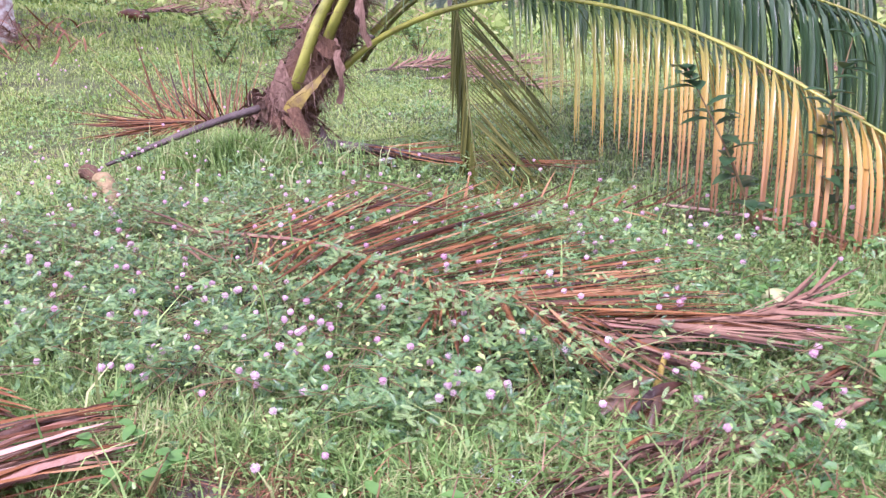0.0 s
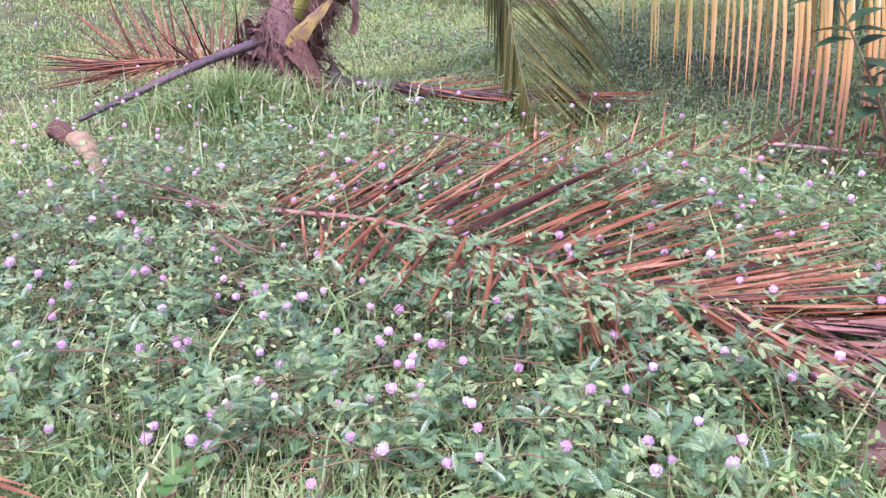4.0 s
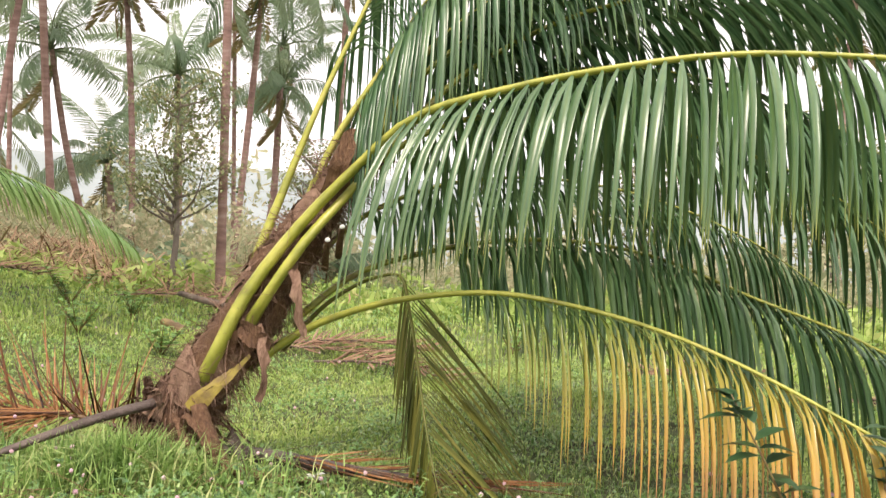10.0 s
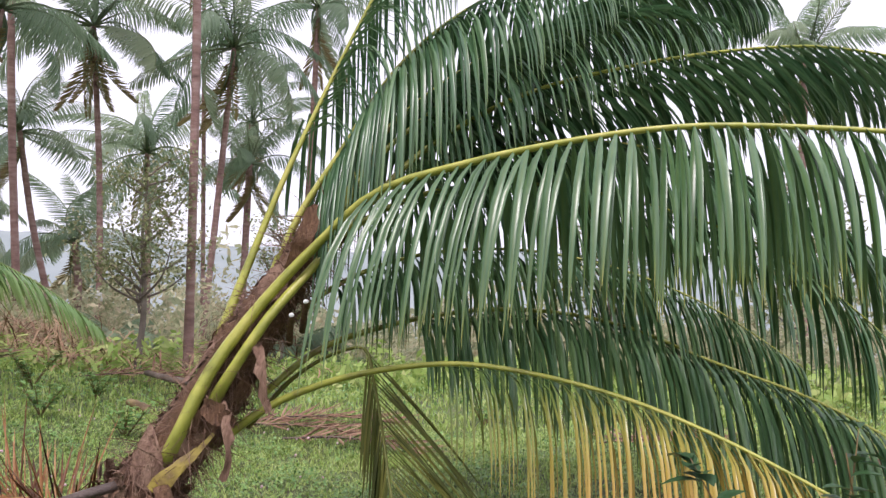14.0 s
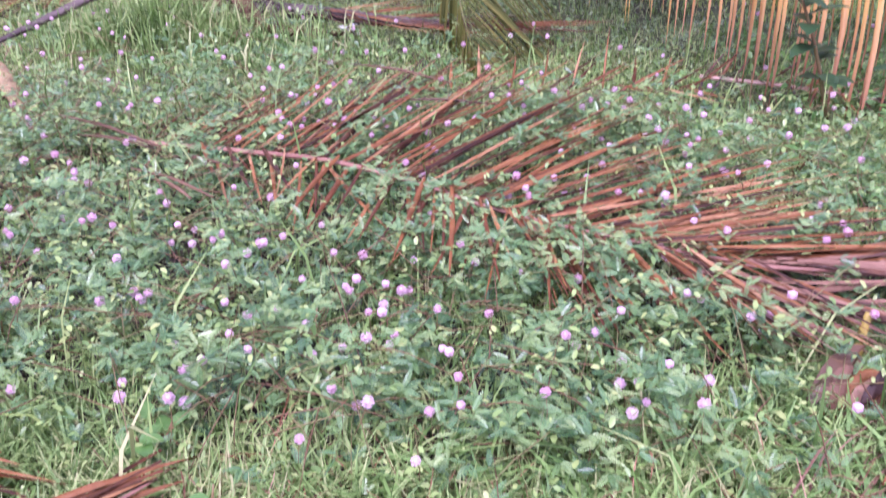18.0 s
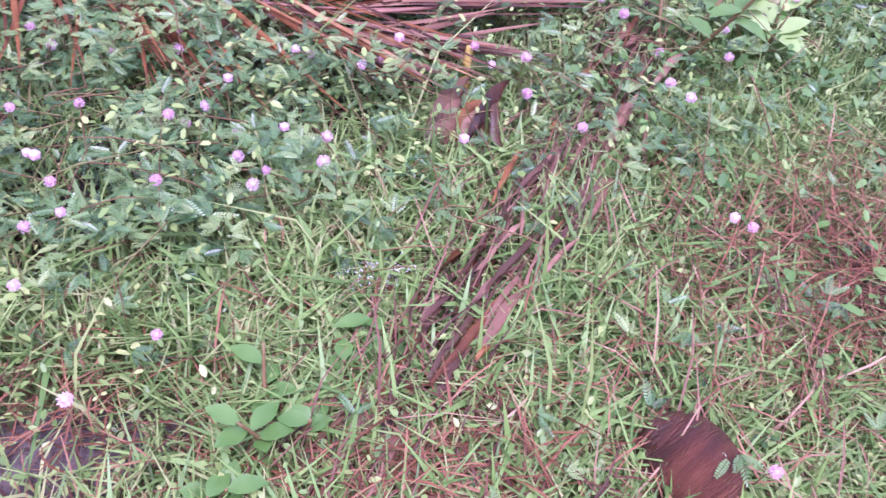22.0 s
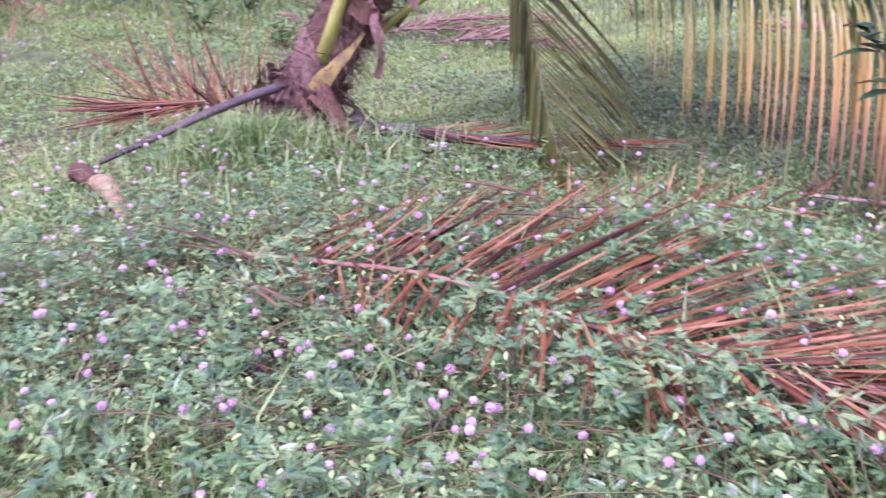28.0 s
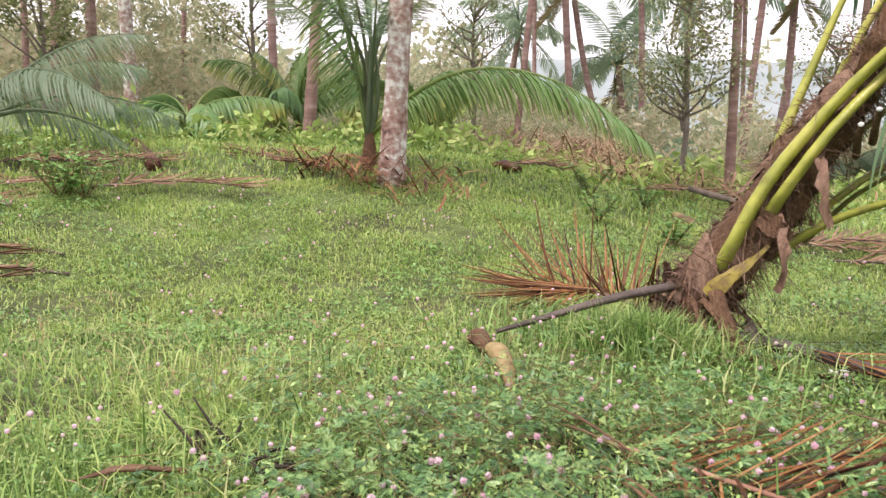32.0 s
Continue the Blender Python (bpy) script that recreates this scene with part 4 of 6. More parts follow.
for k in range(70):
    a = radians(gb.uniform(36, 58))
    x1 = -0.45 + 0.20 * gb.random()
    y1 = 0.97 - 1.35 * (x1 + 0.45) - 0.08 * gb.random()
    L = gb.uniform(0.35, 0.75)
    q = np.linspace(0, 1, 8)
    x0, y0 = x1 - L * math.cos(a), y1 - L * math.sin(a)
    z = 0.04 + 0.10 * gb.random()
    Cc = np.stack([x0 + (x1 - x0) * q + 0.02 * gb.normal() * q**2, y0 + (y1 - y0) * q, z + 0.03 * np.sin(3 * q) + 0.02 * gb.normal() * q], -1)
    tw = gb.uniform(-0.5, 0.5)
    V, Q, _ = ribbon(Cc - [-0.85, 0.55, 0], np.tile([-math.sin(a) * math.cos(tw), math.cos(a) * math.cos(tw), math.sin(tw)], (8, 1)), gb.uniform(0.004, 0.011) * np.array([0.9, 1, 1, 1, 0.95, 0.8, 0.5, 0.1]), gb.uniform(-0.5, 0.6))
    V += gb.normal(size=V.shape) * 0.0018
    part_np("strip", np_mesh("strip", V, Q, None, (M_drymix, M_rust, M_orange, M_rust, M_tan, M_drymix)[k % 6]), sheaf)
dry_frond("fallen_frond", "orange-tan dead frond lying at the edge of the weeds",
          [(-1.58, 1.16, 0.05), (-1.40, 1.08, 0.09), (-1.14, 0.99, 0.10), (-0.82, 0.87, 0.08)],
          [(0.0, 0.5, 1, 12, 70, 30, 0.26, 0.30, 0.04, M_orange), (0.1, 0.9, 1, 18, 30, 6, 0.40, 0.36, 0.02), (0.0, 0.9, -1, 20, 10, 30, 0.46, 0.36, 0.0), (0.0, 0.8, -1, 14, 34, 6, 0.36, 0.40, 0.03, M_orange), (0.1, 0.7, 1, 5, 40, 30, 0.26, 0.3, 0.07, M_tan)], 212, 0.010, M_rust, M_drymix, 0.0095, group=DF)
dry_frond("fallen_frond", "orange-brown dead leaf tips lying under the old frond",
          [(1.0, 3.35, 0.05), (1.35, 3.2, 0.06), (1.8, 2.95, 0.06), (2.2, 2.6, 0.06)],
          [(0, 1, 1, 22, 80, 60, 0.35, 0.35, 0.05), (0, 1, -1, 22, 80, 60, 0.35, 0.35, 0.05)], 206, 0.012, group=DF)
dry_frond("fallen_frond", "orange-tan bundle of dead leaflets curving out of the weeds",
          [(0.56, 1.70, 0.13), (0.78, 1.625, 0.145), (0.98, 1.605, 0.155), (1.20, 1.66, 0.175), (1.42, 1.80, 0.21)],
          [(0.2, 0.6, 1, 9, 4, 12, 0.6, 0.5, 0.05), (0.55, 1.0, 1, 17, 10, 20, 0.42, 0.40, 0.09), (0.3, 0.75, -1, 11, 0, 22, 0.5, 0.42, 0.02), (0.6, 0.95, -1, 9, 20, 45, 0.38, 0.30, 0.03)], 207, 0.009, M_drymix, M_tan, 0.0078, group=DF)
dry_frond("fallen_frond", "loose pale dead strips splayed over the grass",
          [(0.58, 1.66, 0.13), (0.68, 1.60, 0.13), (0.80, 1.53, 0.13), (0.94, 1.48, 0.12)],
          [(0, 1.0, -1, 12, 24, 4, 0.46, 0.30, 0.0), (0, 1.0, 1, 7, 6, 24, 0.34, 0.30, 0.03)], 209, 0.008, M_drymix, M_tan, 0.008, group=DF)
dry_frond("fallen_frond", "heap of thin dry strips beyond the old frond's tip",
          [(2.45, 2.56, 0.08), (2.75, 2.48, 0.10), (3.05, 2.36, 0.09), (3.35, 2.24, 0.06)],
          [(0, 0.8, 1, 26, 4, 14, 0.45, 0.4, 0.04), (0, 0.8, -1, 26, 4, 16, 0.45, 0.4, 0.03), (0, 0.5, -1, 12, 30, 50, 0.35, 0.3, 0.02)], 210, 0.009, M_drymix, M_tan, 0.006, group=DF)
dry_frond("fallen_frond", "low red-brown dead leaflets trodden into the grass",
          [(1.75, 2.30, 0.05), (2.1, 2.22, 0.07), (2.4, 2.12, 0.07), (2.65, 2.06, 0.05)],
          [(0, 1, 1, 18, 6, 20, 0.35, 0.3, 0.04), (0, 1, -1, 18, 6, 20, 0.35, 0.3, 0.03)], 211, 0.008, group=DF)
base_fr = dry_frond("fallen_frond", "sun-bleached brown dead frond on the meadow",
                    [(0, 0, 0.03), (0.5, 0.1, 0.07), (0.95, 0.05, 0.07), (1.35, -0.1, 0.04)],
                    [(0.1, 1, 1, 30, 80, 20, 0.5, 0.42, 0.18), (0.1, 1, -1, 30, 80, 20, 0.5, 0.42, 0.14)], 208, 0.016, M_drymix, M_grey, 0.011, group=DF)
base_fr.matrix_world = pose(-2.0, 7.9, float(gz(-1.5, 7.9)), 0, 0, -5)
for x, y, a in ((-1.7, 8.1, 10), (-1.3, 7.5, -20), (-7.2, 6.6, 150), (-6.2, 6.7, 175), (-5.2, 2.85, 200), (-5.5, 3.0, 185), (-8.3, 4.2, 60), (-8.5, 4.0, 20), (-6.9, 4.1, 50), (-6.7, 3.25, 160), (-4.5, 10.5, 10), (-6.0, 9.6, -15), (1.6, 7.8, 20), (3.2, 7.2, -10), (-7.4, 3.4, 100)):
    copy_thing(base_fr, pose(x, y, float(gz(x, y)) + 0.03, 0, 0, a))


# ---- broad-leaved plants ----
def leaf_block(p, d, L, W, g, fold=0.25):
    """A pointed oval leaf from p along d."""
    d = d / np.linalg.norm(d)
    s = np.cross(d, [0, 0, 1.0])
    s /= np.linalg.norm(s) + 1e-9
    q = np.linspace(0, 1, 5)
    Cc = p + np.outer(q * L, d)
    Cc[:, 2] -= 0.25 * L * q**2
    return ribbon(Cc, np.tile(s, (5, 1)), W * np.array([0.08, 0.8, 1.0, 0.65, 0.04]), fold)


def leafy_plant(name, x, y, h, stems, leaves, L, m, label, seed, spread=0.3, lean=(0, 0), z0=None, category="shrub"):
    """A small plant: thin stems under it, each leaf a part of its own."""
    g = np.random.default_rng(seed)
    e = new(name)
    e.location = (x, y, float(gz(x, y)) if z0 is None else z0)
    for k in range(stems):
        a = g.uniform(0, 6.28)
        tip = np.array([lean[0] + math.cos(a) * spread, lean[1] + math.sin(a) * spread, 1.0]) * h * g.uniform(0.7, 1.1)
        pts = [np.zeros(3), tip * 0.5 + g.normal(size=3) * 0.04 * h, tip]
        V, Q, Tr = tube(pts, [0.006 + 0.004 * h, 0.004 + 0.002 * h, 0.002], 10, 6)
        st = part_np("stem", np_mesh("stem", V, Q, Tr, M_mstem, smooth=True), e)
        C, T = spline(pts, 30)
        for j in range(leaves):
            i = int(g.uniform(7, 29.9))
            aa = j * 2.4 + g.normal() * 0.3
            d = np.array([math.cos(aa), math.sin(aa), g.uniform(0.0, 0.7)])
            V, Q, _ = leaf_block(C[i], d, L * g.uniform(0.6, 1.15), L * 0.27, g)
            part_np("leaf", np_mesh("leaf", V, Q, None, m, smooth=True), st)
    return tagged(e, label, category)


# ---- loose pieces ----
def lone(name, blocks_or_mesh, label, category, group=""):
    return tagged(new(name, blocks_or_mesh), label, category, group)


V, Q, Tr = tube([(-2.16, 3.40, 0.12), (-1.98, 3.565, 0.19), (-1.80, 3.73, 0.26), (-1.62, 3.90, 0.32), (-1.46, 4.03, 0.36)], [0.018, 0.027, 0.033, 0.038, 0.042], 26, 10, 0.6, 0.05, 4)
lone("dead_petiole", np_mesh("dead_petiole", V, Q, Tr, M_darkpet, smooth=True), "long dark wet petiole propped against the trunk base", "petiole")
for k, (pts, rr, m, lb) in enumerate((([(-2.02, 3.12, 0.12), (-1.88, 2.98, 0.14), (-1.76, 2.86, 0.10), (-1.70, 2.78, 0.05)], [0.03, 0.052, 0.040, 0.016], M_husk, "pale yellow broken leaf base lying in the grass"),
                                       ([(-2.26, 3.32, 0.02), (-2.2, 3.28, 0.11), (-2.12, 3.22, 0.10), (-2.04, 3.17, 0.02)], [0.02, 0.052, 0.045, 0.015], M_fibre, "weathered brown husk lying in the grass"),
                                       ([(-3.10, 8.62, 0.22), (-2.95, 8.5, 0.20), (-2.80, 8.4, 0.16)], [0.05, 0.06, 0.05], M_husk, "short pale yellow log on the meadow"),
                                       ([(1.45, 0.28, 0.04), (1.62, 0.34, 0.07), (1.85, 0.36, 0.05)], [0.03, 0.04, 0.025], M_grey, "short grey rotten log in dry grass"),
                                       ([(-9.2, 6.15, 0.84), (-8.2, 5.6, 0.75), (-7.3, 5.05, 0.66)], [0.04, 0.06, 0.08], M_nut, "weathered log lying on the meadow"),
                                       ([(-5.75, 9.1, 0.60), (-5.55, 9.05, 0.62), (-5.3, 9.0, 0.58)], [0.06, 0.09, 0.06], M_rust, "short red-brown rotten log at the clearing's edge"),
                                       ([(-6.0, 12.2, 0.42), (-5.2, 12.3, 0.42), (-4.6, 12.1, 0.4)], [0.04, 0.05, 0.04], M_husk, "pale fallen pole at the edge of the clearing"),
                                       ([(-3.5, 10.2, 0.40), (-3.1, 9.9, 0.36), (-2.5, 9.6, 0.30)], [0.04, 0.05, 0.03], M_grey, "bare fallen branch in the weeds"))):
    V, Q, Tr = tube(pts, rr, 14, 12, 0.85, 0.10, 60 + k)
    lone("husk" if k < 2 else "log", np_mesh("piece", V, Q, Tr, m, smooth=True), lb, "log" if k > 1 else "palm debris")

stump = tagged(new("leaf_base_stump"), "split red-brown leaf-base stump in the grass", "palm debris")
stump.location = (0.92, 1.25, 0)
gs = np.random.default_rng(61)
for k in range(11):
    a = 0.9 + gs.normal() * 0.35
    q = np.linspace(0, 1, 7)
    L = gs.uniform(0.10, 0.22)
    off = np.array([gs.normal() * 0.028, gs.normal() * 0.028, gs.uniform(0.02, 0.09)])
    Cc = off + np.stack([(q - 0.5) * L * math.cos(a), (q - 0.5) * L * math.sin(a), 0.05 * q + 0.03 * np.sin(3 * q)], -1)
    tw = gs.uniform(-0.9, 0.9)
    V, Q, _ = ribbon(Cc, np.tile([-math.sin(a) * math.cos(tw), math.cos(a) * math.cos(tw), math.sin(tw)], (7, 1)), gs.uniform(0.010, 0.026) * np.array([0.5, 0.9, 1, 1, 0.85, 0.6, 0.2]), gs.uniform(0.3, 0.9))
    V += gs.normal(size=V.shape) * 0.003
    part_np("shell", np_mesh("shell", V, Q, None, (M_rust, M_rod, M_drymix)[k % 3]), stump)
V, Q, Tr = tube([(0.955, 1.37, 0.0), (0.96, 1.385, 0.08), (0.975, 1.41, 0.16)], [0.016, 0.012, 0.008], 10, 8, 0.6, 0.25, 77)
lone("broken_petiole", np_mesh("broken_petiole", V, Q, Tr, M_sheath, smooth=True), "short upright yellowish broken petiole beside a brown stump", "petiole")


def fallen_nut(x, y, r, m, label, seed):
    """A ribbed coconut in its husk."""
    bm = bmesh.new()
    bmesh.ops.create_uvsphere(bm, u_segments=30, v_segments=18, radius=r)
    for v in bm.verts:
        a = math.atan2(v.co.y, v.co.x)
        k = 1 + 0.05 * math.cos(3 * a) + 0.02 * noise.noise(v.co * 22) - (0.035 if math.sin(a * 9 + v.co.z * 20) > 0.93 else 0)
        v.co.x, v.co.y, v.co.z = v.co.x * k, v.co.y * k * 0.95, v.co.z * 0.86
    for f in bm.faces:
        f.smooth = True
    me = bpy.data.meshes.new("coconut")
    bm.to_mesh(me)
    bm.free()
    me.materials.append(m)
    o = new("coconut", me)
    o.matrix_world = pose(x, y, float(gz(x, y)) + r * (0.62 if seed > 1 else 0.52) + (0.06 if seed > 1 else 0), 24, 70, seed * 40)
    return tagged(o, label, "coconut", "fallen coconuts")


fallen_nut(0.94, 0.36, 0.093, M_nut, "dark red-brown fallen coconut in short grass", 1)
fallen_nut(1.36, 2.02, 0.062, M_greenhusk, "pale green fallen coconut beside a dead frond", 2)
fallen_nut(1.97, 1.60, 0.06, M_greenhusk, "pale greenish fallen coconut under leafy weeds", 3)

# patch of bare trodden soil
na, nr = 36, 7
aa, rr = np.meshgrid(np.linspace(0, 2 * math.pi, na, endpoint=False), np.linspace(0, 1, nr), indexing="ij")
edge = 1 + 0.22 * np.sin(3 * aa + 1) + 0.12 * np.sin(7 * aa)
px, py = -0.03 + 0.24 * rr * edge * np.cos(aa), 0.67 + 0.14 * rr * edge * np.sin(aa)
pz = gz(px, py) + 0.034 * (1 - rr**2) + 0.006 * np.sin(40 * px) * np.sin(37 * py)
ii, jj = np.meshgrid(np.arange(na), np.arange(nr - 1), indexing="ij")
Q = np.stack([ii * nr + jj, ii * nr + jj + 1, ((ii + 1) % na) * nr + jj + 1, ((ii + 1) % na) * nr + jj], -1).reshape(-1, 4)
tagged(new("bare_soil", np_mesh("bare_soil", np.stack([px, py, pz], -1), Q, None, M_mud, smooth=True)), "patch of dark bare trodden soil", "soil", kind="structure")

# dark sheets: shade under the flowering weeds, straw and fibre put into colour
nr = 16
for cx, cy, wx, wy, label in ((-0.30, 2.02, 1.75, 1.0, "dark brown sheet painting the shade under flowering weeds"), (1.50, 0.60, 0.42, 0.22, "dark brown sheet painting the shade under red straw"), (0.60, 0.46, 0.28, 0.15, "dark brown sheet painting the shade under thatch")):
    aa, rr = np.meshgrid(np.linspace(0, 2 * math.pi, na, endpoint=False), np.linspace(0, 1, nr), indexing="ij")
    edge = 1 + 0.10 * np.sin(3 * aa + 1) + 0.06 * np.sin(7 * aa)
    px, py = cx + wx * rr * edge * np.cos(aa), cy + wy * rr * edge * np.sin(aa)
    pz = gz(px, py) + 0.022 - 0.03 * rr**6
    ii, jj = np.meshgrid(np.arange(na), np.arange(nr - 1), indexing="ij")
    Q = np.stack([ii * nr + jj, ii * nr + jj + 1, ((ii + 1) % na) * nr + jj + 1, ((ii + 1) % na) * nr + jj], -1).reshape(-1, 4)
    tagged(new("leaf_mould", np_mesh("leaf_mould", np.stack([px, py, pz], -1), Q, None, M_gap_shade, smooth=True)), label, "soil", kind="structure")

# trail of brown fibre and dry straw
def strands(name, label, centre, spread, n, length, width, material, seed, zspan=(0.02, 0.12), direction=None, category="dry straw"):
    g = np.random.default_rng(seed)
    bl = []
    for k in range(n):
        x, y = centre[0] + g.normal() * spread[0], centre[1] + g.normal() * spread[1]
        a = g.uniform(0, 6.28) if direction is None else direction + g.normal() * 0.2
        L = length * g.uniform(0.4, 1.2)
        q = np.linspace(-0.5, 0.5, 4)
        z = float(gz(x, y)) + g.uniform(*zspan)
        bow = g.normal() * 0.25 * L * (0.25 - q**2)
        Cc = np.stack([x + q * L * math.cos(a) - bow * math.sin(a), y + q * L * math.sin(a) + bow * math.cos(a), z + g.normal() * 0.4 * L * q + 0.3 * L * (0.25 - q**2) * g.uniform(0, 2)], -1)
        bl.append(ribbon(Cc, np.tile([-math.sin(a), math.cos(a), 0], (4, 1)), width * g.uniform(0.4, 1.2) * np.array([0.5, 1, 0.9, 0.3]), 0.4))
    V, Q, _ = join(bl)
    return tagged(new(name, np_mesh(name, V, Q, None, material)), label, category, kind="stuff")


strands("dry_straw", "reddish dry straw heaped among green grass", (1.56, 0.64), (0.24, 0.15), 2600, 0.17, 0.0015, M_rust_i, 301, (0.0, 0.12))
strands("dry_straw", "reddish dead stalks scattered through the grass", (0.75, 0.55), (0.75, 0.32), 2600, 0.13, 0.0017, M_rust_i, 313, (0.0, 0.09))
strands("dry_straw", "dark red-brown thatch beside a fallen coconut", (0.58, 0.44), (0.13, 0.09), 700, 0.16, 0.0022, M_rust_i, 314, (0.0, 0.085))
strands("dry_straw", "red-brown dead stalks round the straw heap", (1.30, 0.50), (0.30, 0.14), 900, 0.15, 0.0020, M_rust_i, 315, (0.0, 0.085))
strands("dry_straw", "thin pale straw across the grass", (1.35, 0.45), (0.45, 0.3), 420, 0.22, 0.0018, M_straw, 302, (0.02, 0.10))
for k in range(8):
    u = k / 7
    strands("fibre_debris", "trail of torn red-brown palm fibre in grass", (1.48 - 1.02 * u, 1.52 - 0.97 * u), (0.07, 0.07), 70, 0.20, 0.0022, M_rod_i, 310 + k, (0.01, 0.09), 0.76, "palm debris")
strands("dry_straw", "brown thatch of dead grass over bare soil", (0.05, 0.72), (0.30, 0.16), 620, 0.10, 0.0016, M_rust_i, 303, (0.01, 0.07))
strands("dry_straw", "dead grass stalks in the meadow", (-2.6, 2.3), (1.2, 1.0), 1200, 0.16, 0.0022, M_straw, 304, (0.02, 0.10))
strands("charred_leaves", "heap of black rotten leaves under the weeds", (2.45, 1.42), (0.20, 0.09), 320, 0.06, 0.009, M_black, 305, (0.0, 0.08), None, "dead leaves")
strands("brush_heap", "heap of pale dry twigs at the clearing's edge", (-7.2, 14.0), (1.2, 0.5), 500, 0.9, 0.012, M_straw, 307, (0.1, 0.5), None, "brushwood")
strands("brush_heap", "tangle of brown branches below the palms", (-5.2, 11.6), (1.6, 0.5), 420, 0.7, 0.012, M_straw, 308, (0.05, 0.35), None, "brushwood")
strands("brush_heap", "brown dead fronds under the young palm", (-5.6, 6.3), (0.6, 0.22), 220, 0.4, 0.014, M_rust_i, 309, (0.03, 0.3), None, "brushwood")
strands("wet_web", "small wet silver spider web in the grass", (0.60, 0.86), (0.026, 0.020), 110, 0.016, 0.0008, M_silk, 312, (0.06, 0.085), None, "spider web")
# bark strips in the trail of debris
gt = np.random.default_rng(350)
for k in range(96):
    u = k / 95
    x = float(np.interp(u, [0, 0.25, 0.5, 0.75, 1], [1.50, 1.20, 1.0, 0.74, 0.50])) + gt.normal() * 0.05
    y = float(np.interp(u, [0, 0.25, 0.5, 0.75, 1], [1.46, 1.15, 0.96, 0.74, 0.60])) + gt.normal() * 0.055
    L = gt.uniform(0.12, 0.34)
    a = 0.74 + gt.normal() * 0.13
    q = np.linspace(-0.5, 0.5, 8)
    Cc = np.stack([x + q * L * math.cos(a), y + q * L * math.sin(a), float(gz(x, y)) + gt.uniform(0.055, 0.11) + 0.015 * np.sin(5 * q + k)], -1)
    V, Q, _ = ribbon(Cc, np.tile([-math.sin(a), math.cos(a), gt.normal() * 0.3], (8, 1)), gt.uniform(0.0025, 0.009) * np.array([0.3, 0.8, 1, 0.95, 1, 0.9, 0.7, 0.2]), gt.uniform(-0.6, 0.6))
    V += gt.normal(size=V.shape) * 0.0018
    V = np.vstack([V, V - [0, 0, 0.006]])
    Q = np.vstack([Q, Q[:, ::-1] + len(V) // 2])
    lone("bark_strip", np_mesh("bark_strip", V, Q, None, (M_rod, M_drymix, M_rust, M_drymix)[k % 4]), "curled brown strip of palm bark in grass", "palm debris", "bark strips")
leafy_plant("pale_blossom", -0.57, 3.93, 0.10, 3, 6, 0.06, M_white, "cluster of pale blossoms by dry leaves", 399, 0.8, category="flower")
# bare dark twigs of one fallen branchlet
spray = tagged(new("dead_branchlet"), "dark brown leafless branchlet in the grass", "twig")
spray.location = (-2.05, 1.55, 0)
g = np.random.default_rng(9)
for k in range(22):
    a = g.uniform(-0.2, 3.3)
    p0 = np.array([-2.15 + g.normal() * 0.10, 1.62 + g.normal() * 0.06, 0.06])
    L = g.uniform(0.18, 0.46)
    p1 = p0 + L * np.array([math.cos(a) * 0.9, 0.15, g.uniform(0.0, 0.4) if k < 4 else g.uniform(0.0, 0.25)])
    V, Q, Tr = tube([p0, (p0 + p1) / 2 + g.normal(size=3) * 0.015, p1], [0.010, 0.008, 0.003], 6, 5)
    part_np("twig", np_mesh("twig", V - [-2.15, 1.62, 0], Q, Tr, M_black), spray)
V, Q, Tr = tube([(-2.30, 1.12, 0.07), (-2.18, 1.22, 0.11), (-2.05, 1.36, 0.09)], [0.006, 0.024, 0.012], 10, 8, 0.4, 0.25)
lone("leaf_sheath", np_mesh("leaf_sheath", V, Q, Tr, M_rod_i), "curled red-brown leaf sheath beside a dark twig", "palm debris")


# ---- saplings, weeds and bushes ----
leafy_plant("sapling", 1.42, 2.96, 0.92, 1, 28, 0.14, M_dark, "dark glossy-leaved sapling in front of the orange frond", 401, 0.05, (-0.46, 0.0))
leafy_plant("sapling", 1.70, 2.84, 0.86, 2, 14, 0.13, M_dark, "dark-leaved sapling growing through the old frond", 402, 0.16)
leafy_plant("sapling", 2.36, 2.48, 0.66, 4, 13, 0.11, M_seed, "leafy green sapling beside a dead frond tip", 403, 0.35, (0.35, 0.05))
leafy_plant("sapling", 2.44, 2.40, 0.36, 3, 9, 0.10, M_seed, "low leafy green sapling at the frond's tip", 412, 0.3)
leafy_plant("sapling", 2.95, 2.75, 0.9, 4, 16, 0.13, M_broad, "bright green broad-leaved sapling", 404, 0.4)
leafy_plant("sapling", 3.3, 1.9, 0.55, 4, 14, 0.11, M_broad, "green broad-leaved sapling among weeds", 405, 0.5)
leafy_plant("weed_plant", 1.80, 1.40, 0.24, 5, 6, 0.105, M_pale, "pale green broad-leaved weed", 406, 0.55, category="weed")
for k, (x, y) in enumerate(((-0.52, 1.02), (-0.30, 0.74), (0.36, 0.62), (0.52, 0.70), (0.24, 0.55), (1.36, 2.05), (0.75, 2.75), (0.98, 3.02), (-1.1, 1.25), (-0.98, 1.35), (1.1, 2.4), (-0.2, 0.60), (2.0, 1.1))):
    leafy_plant("weed_plant", x, y, 0.12 + 0.03 * (k % 3), 3, 5, 0.058, M_seed, "low broad-leaved green seedling in grass", 420 + k, 0.5, category="weed")
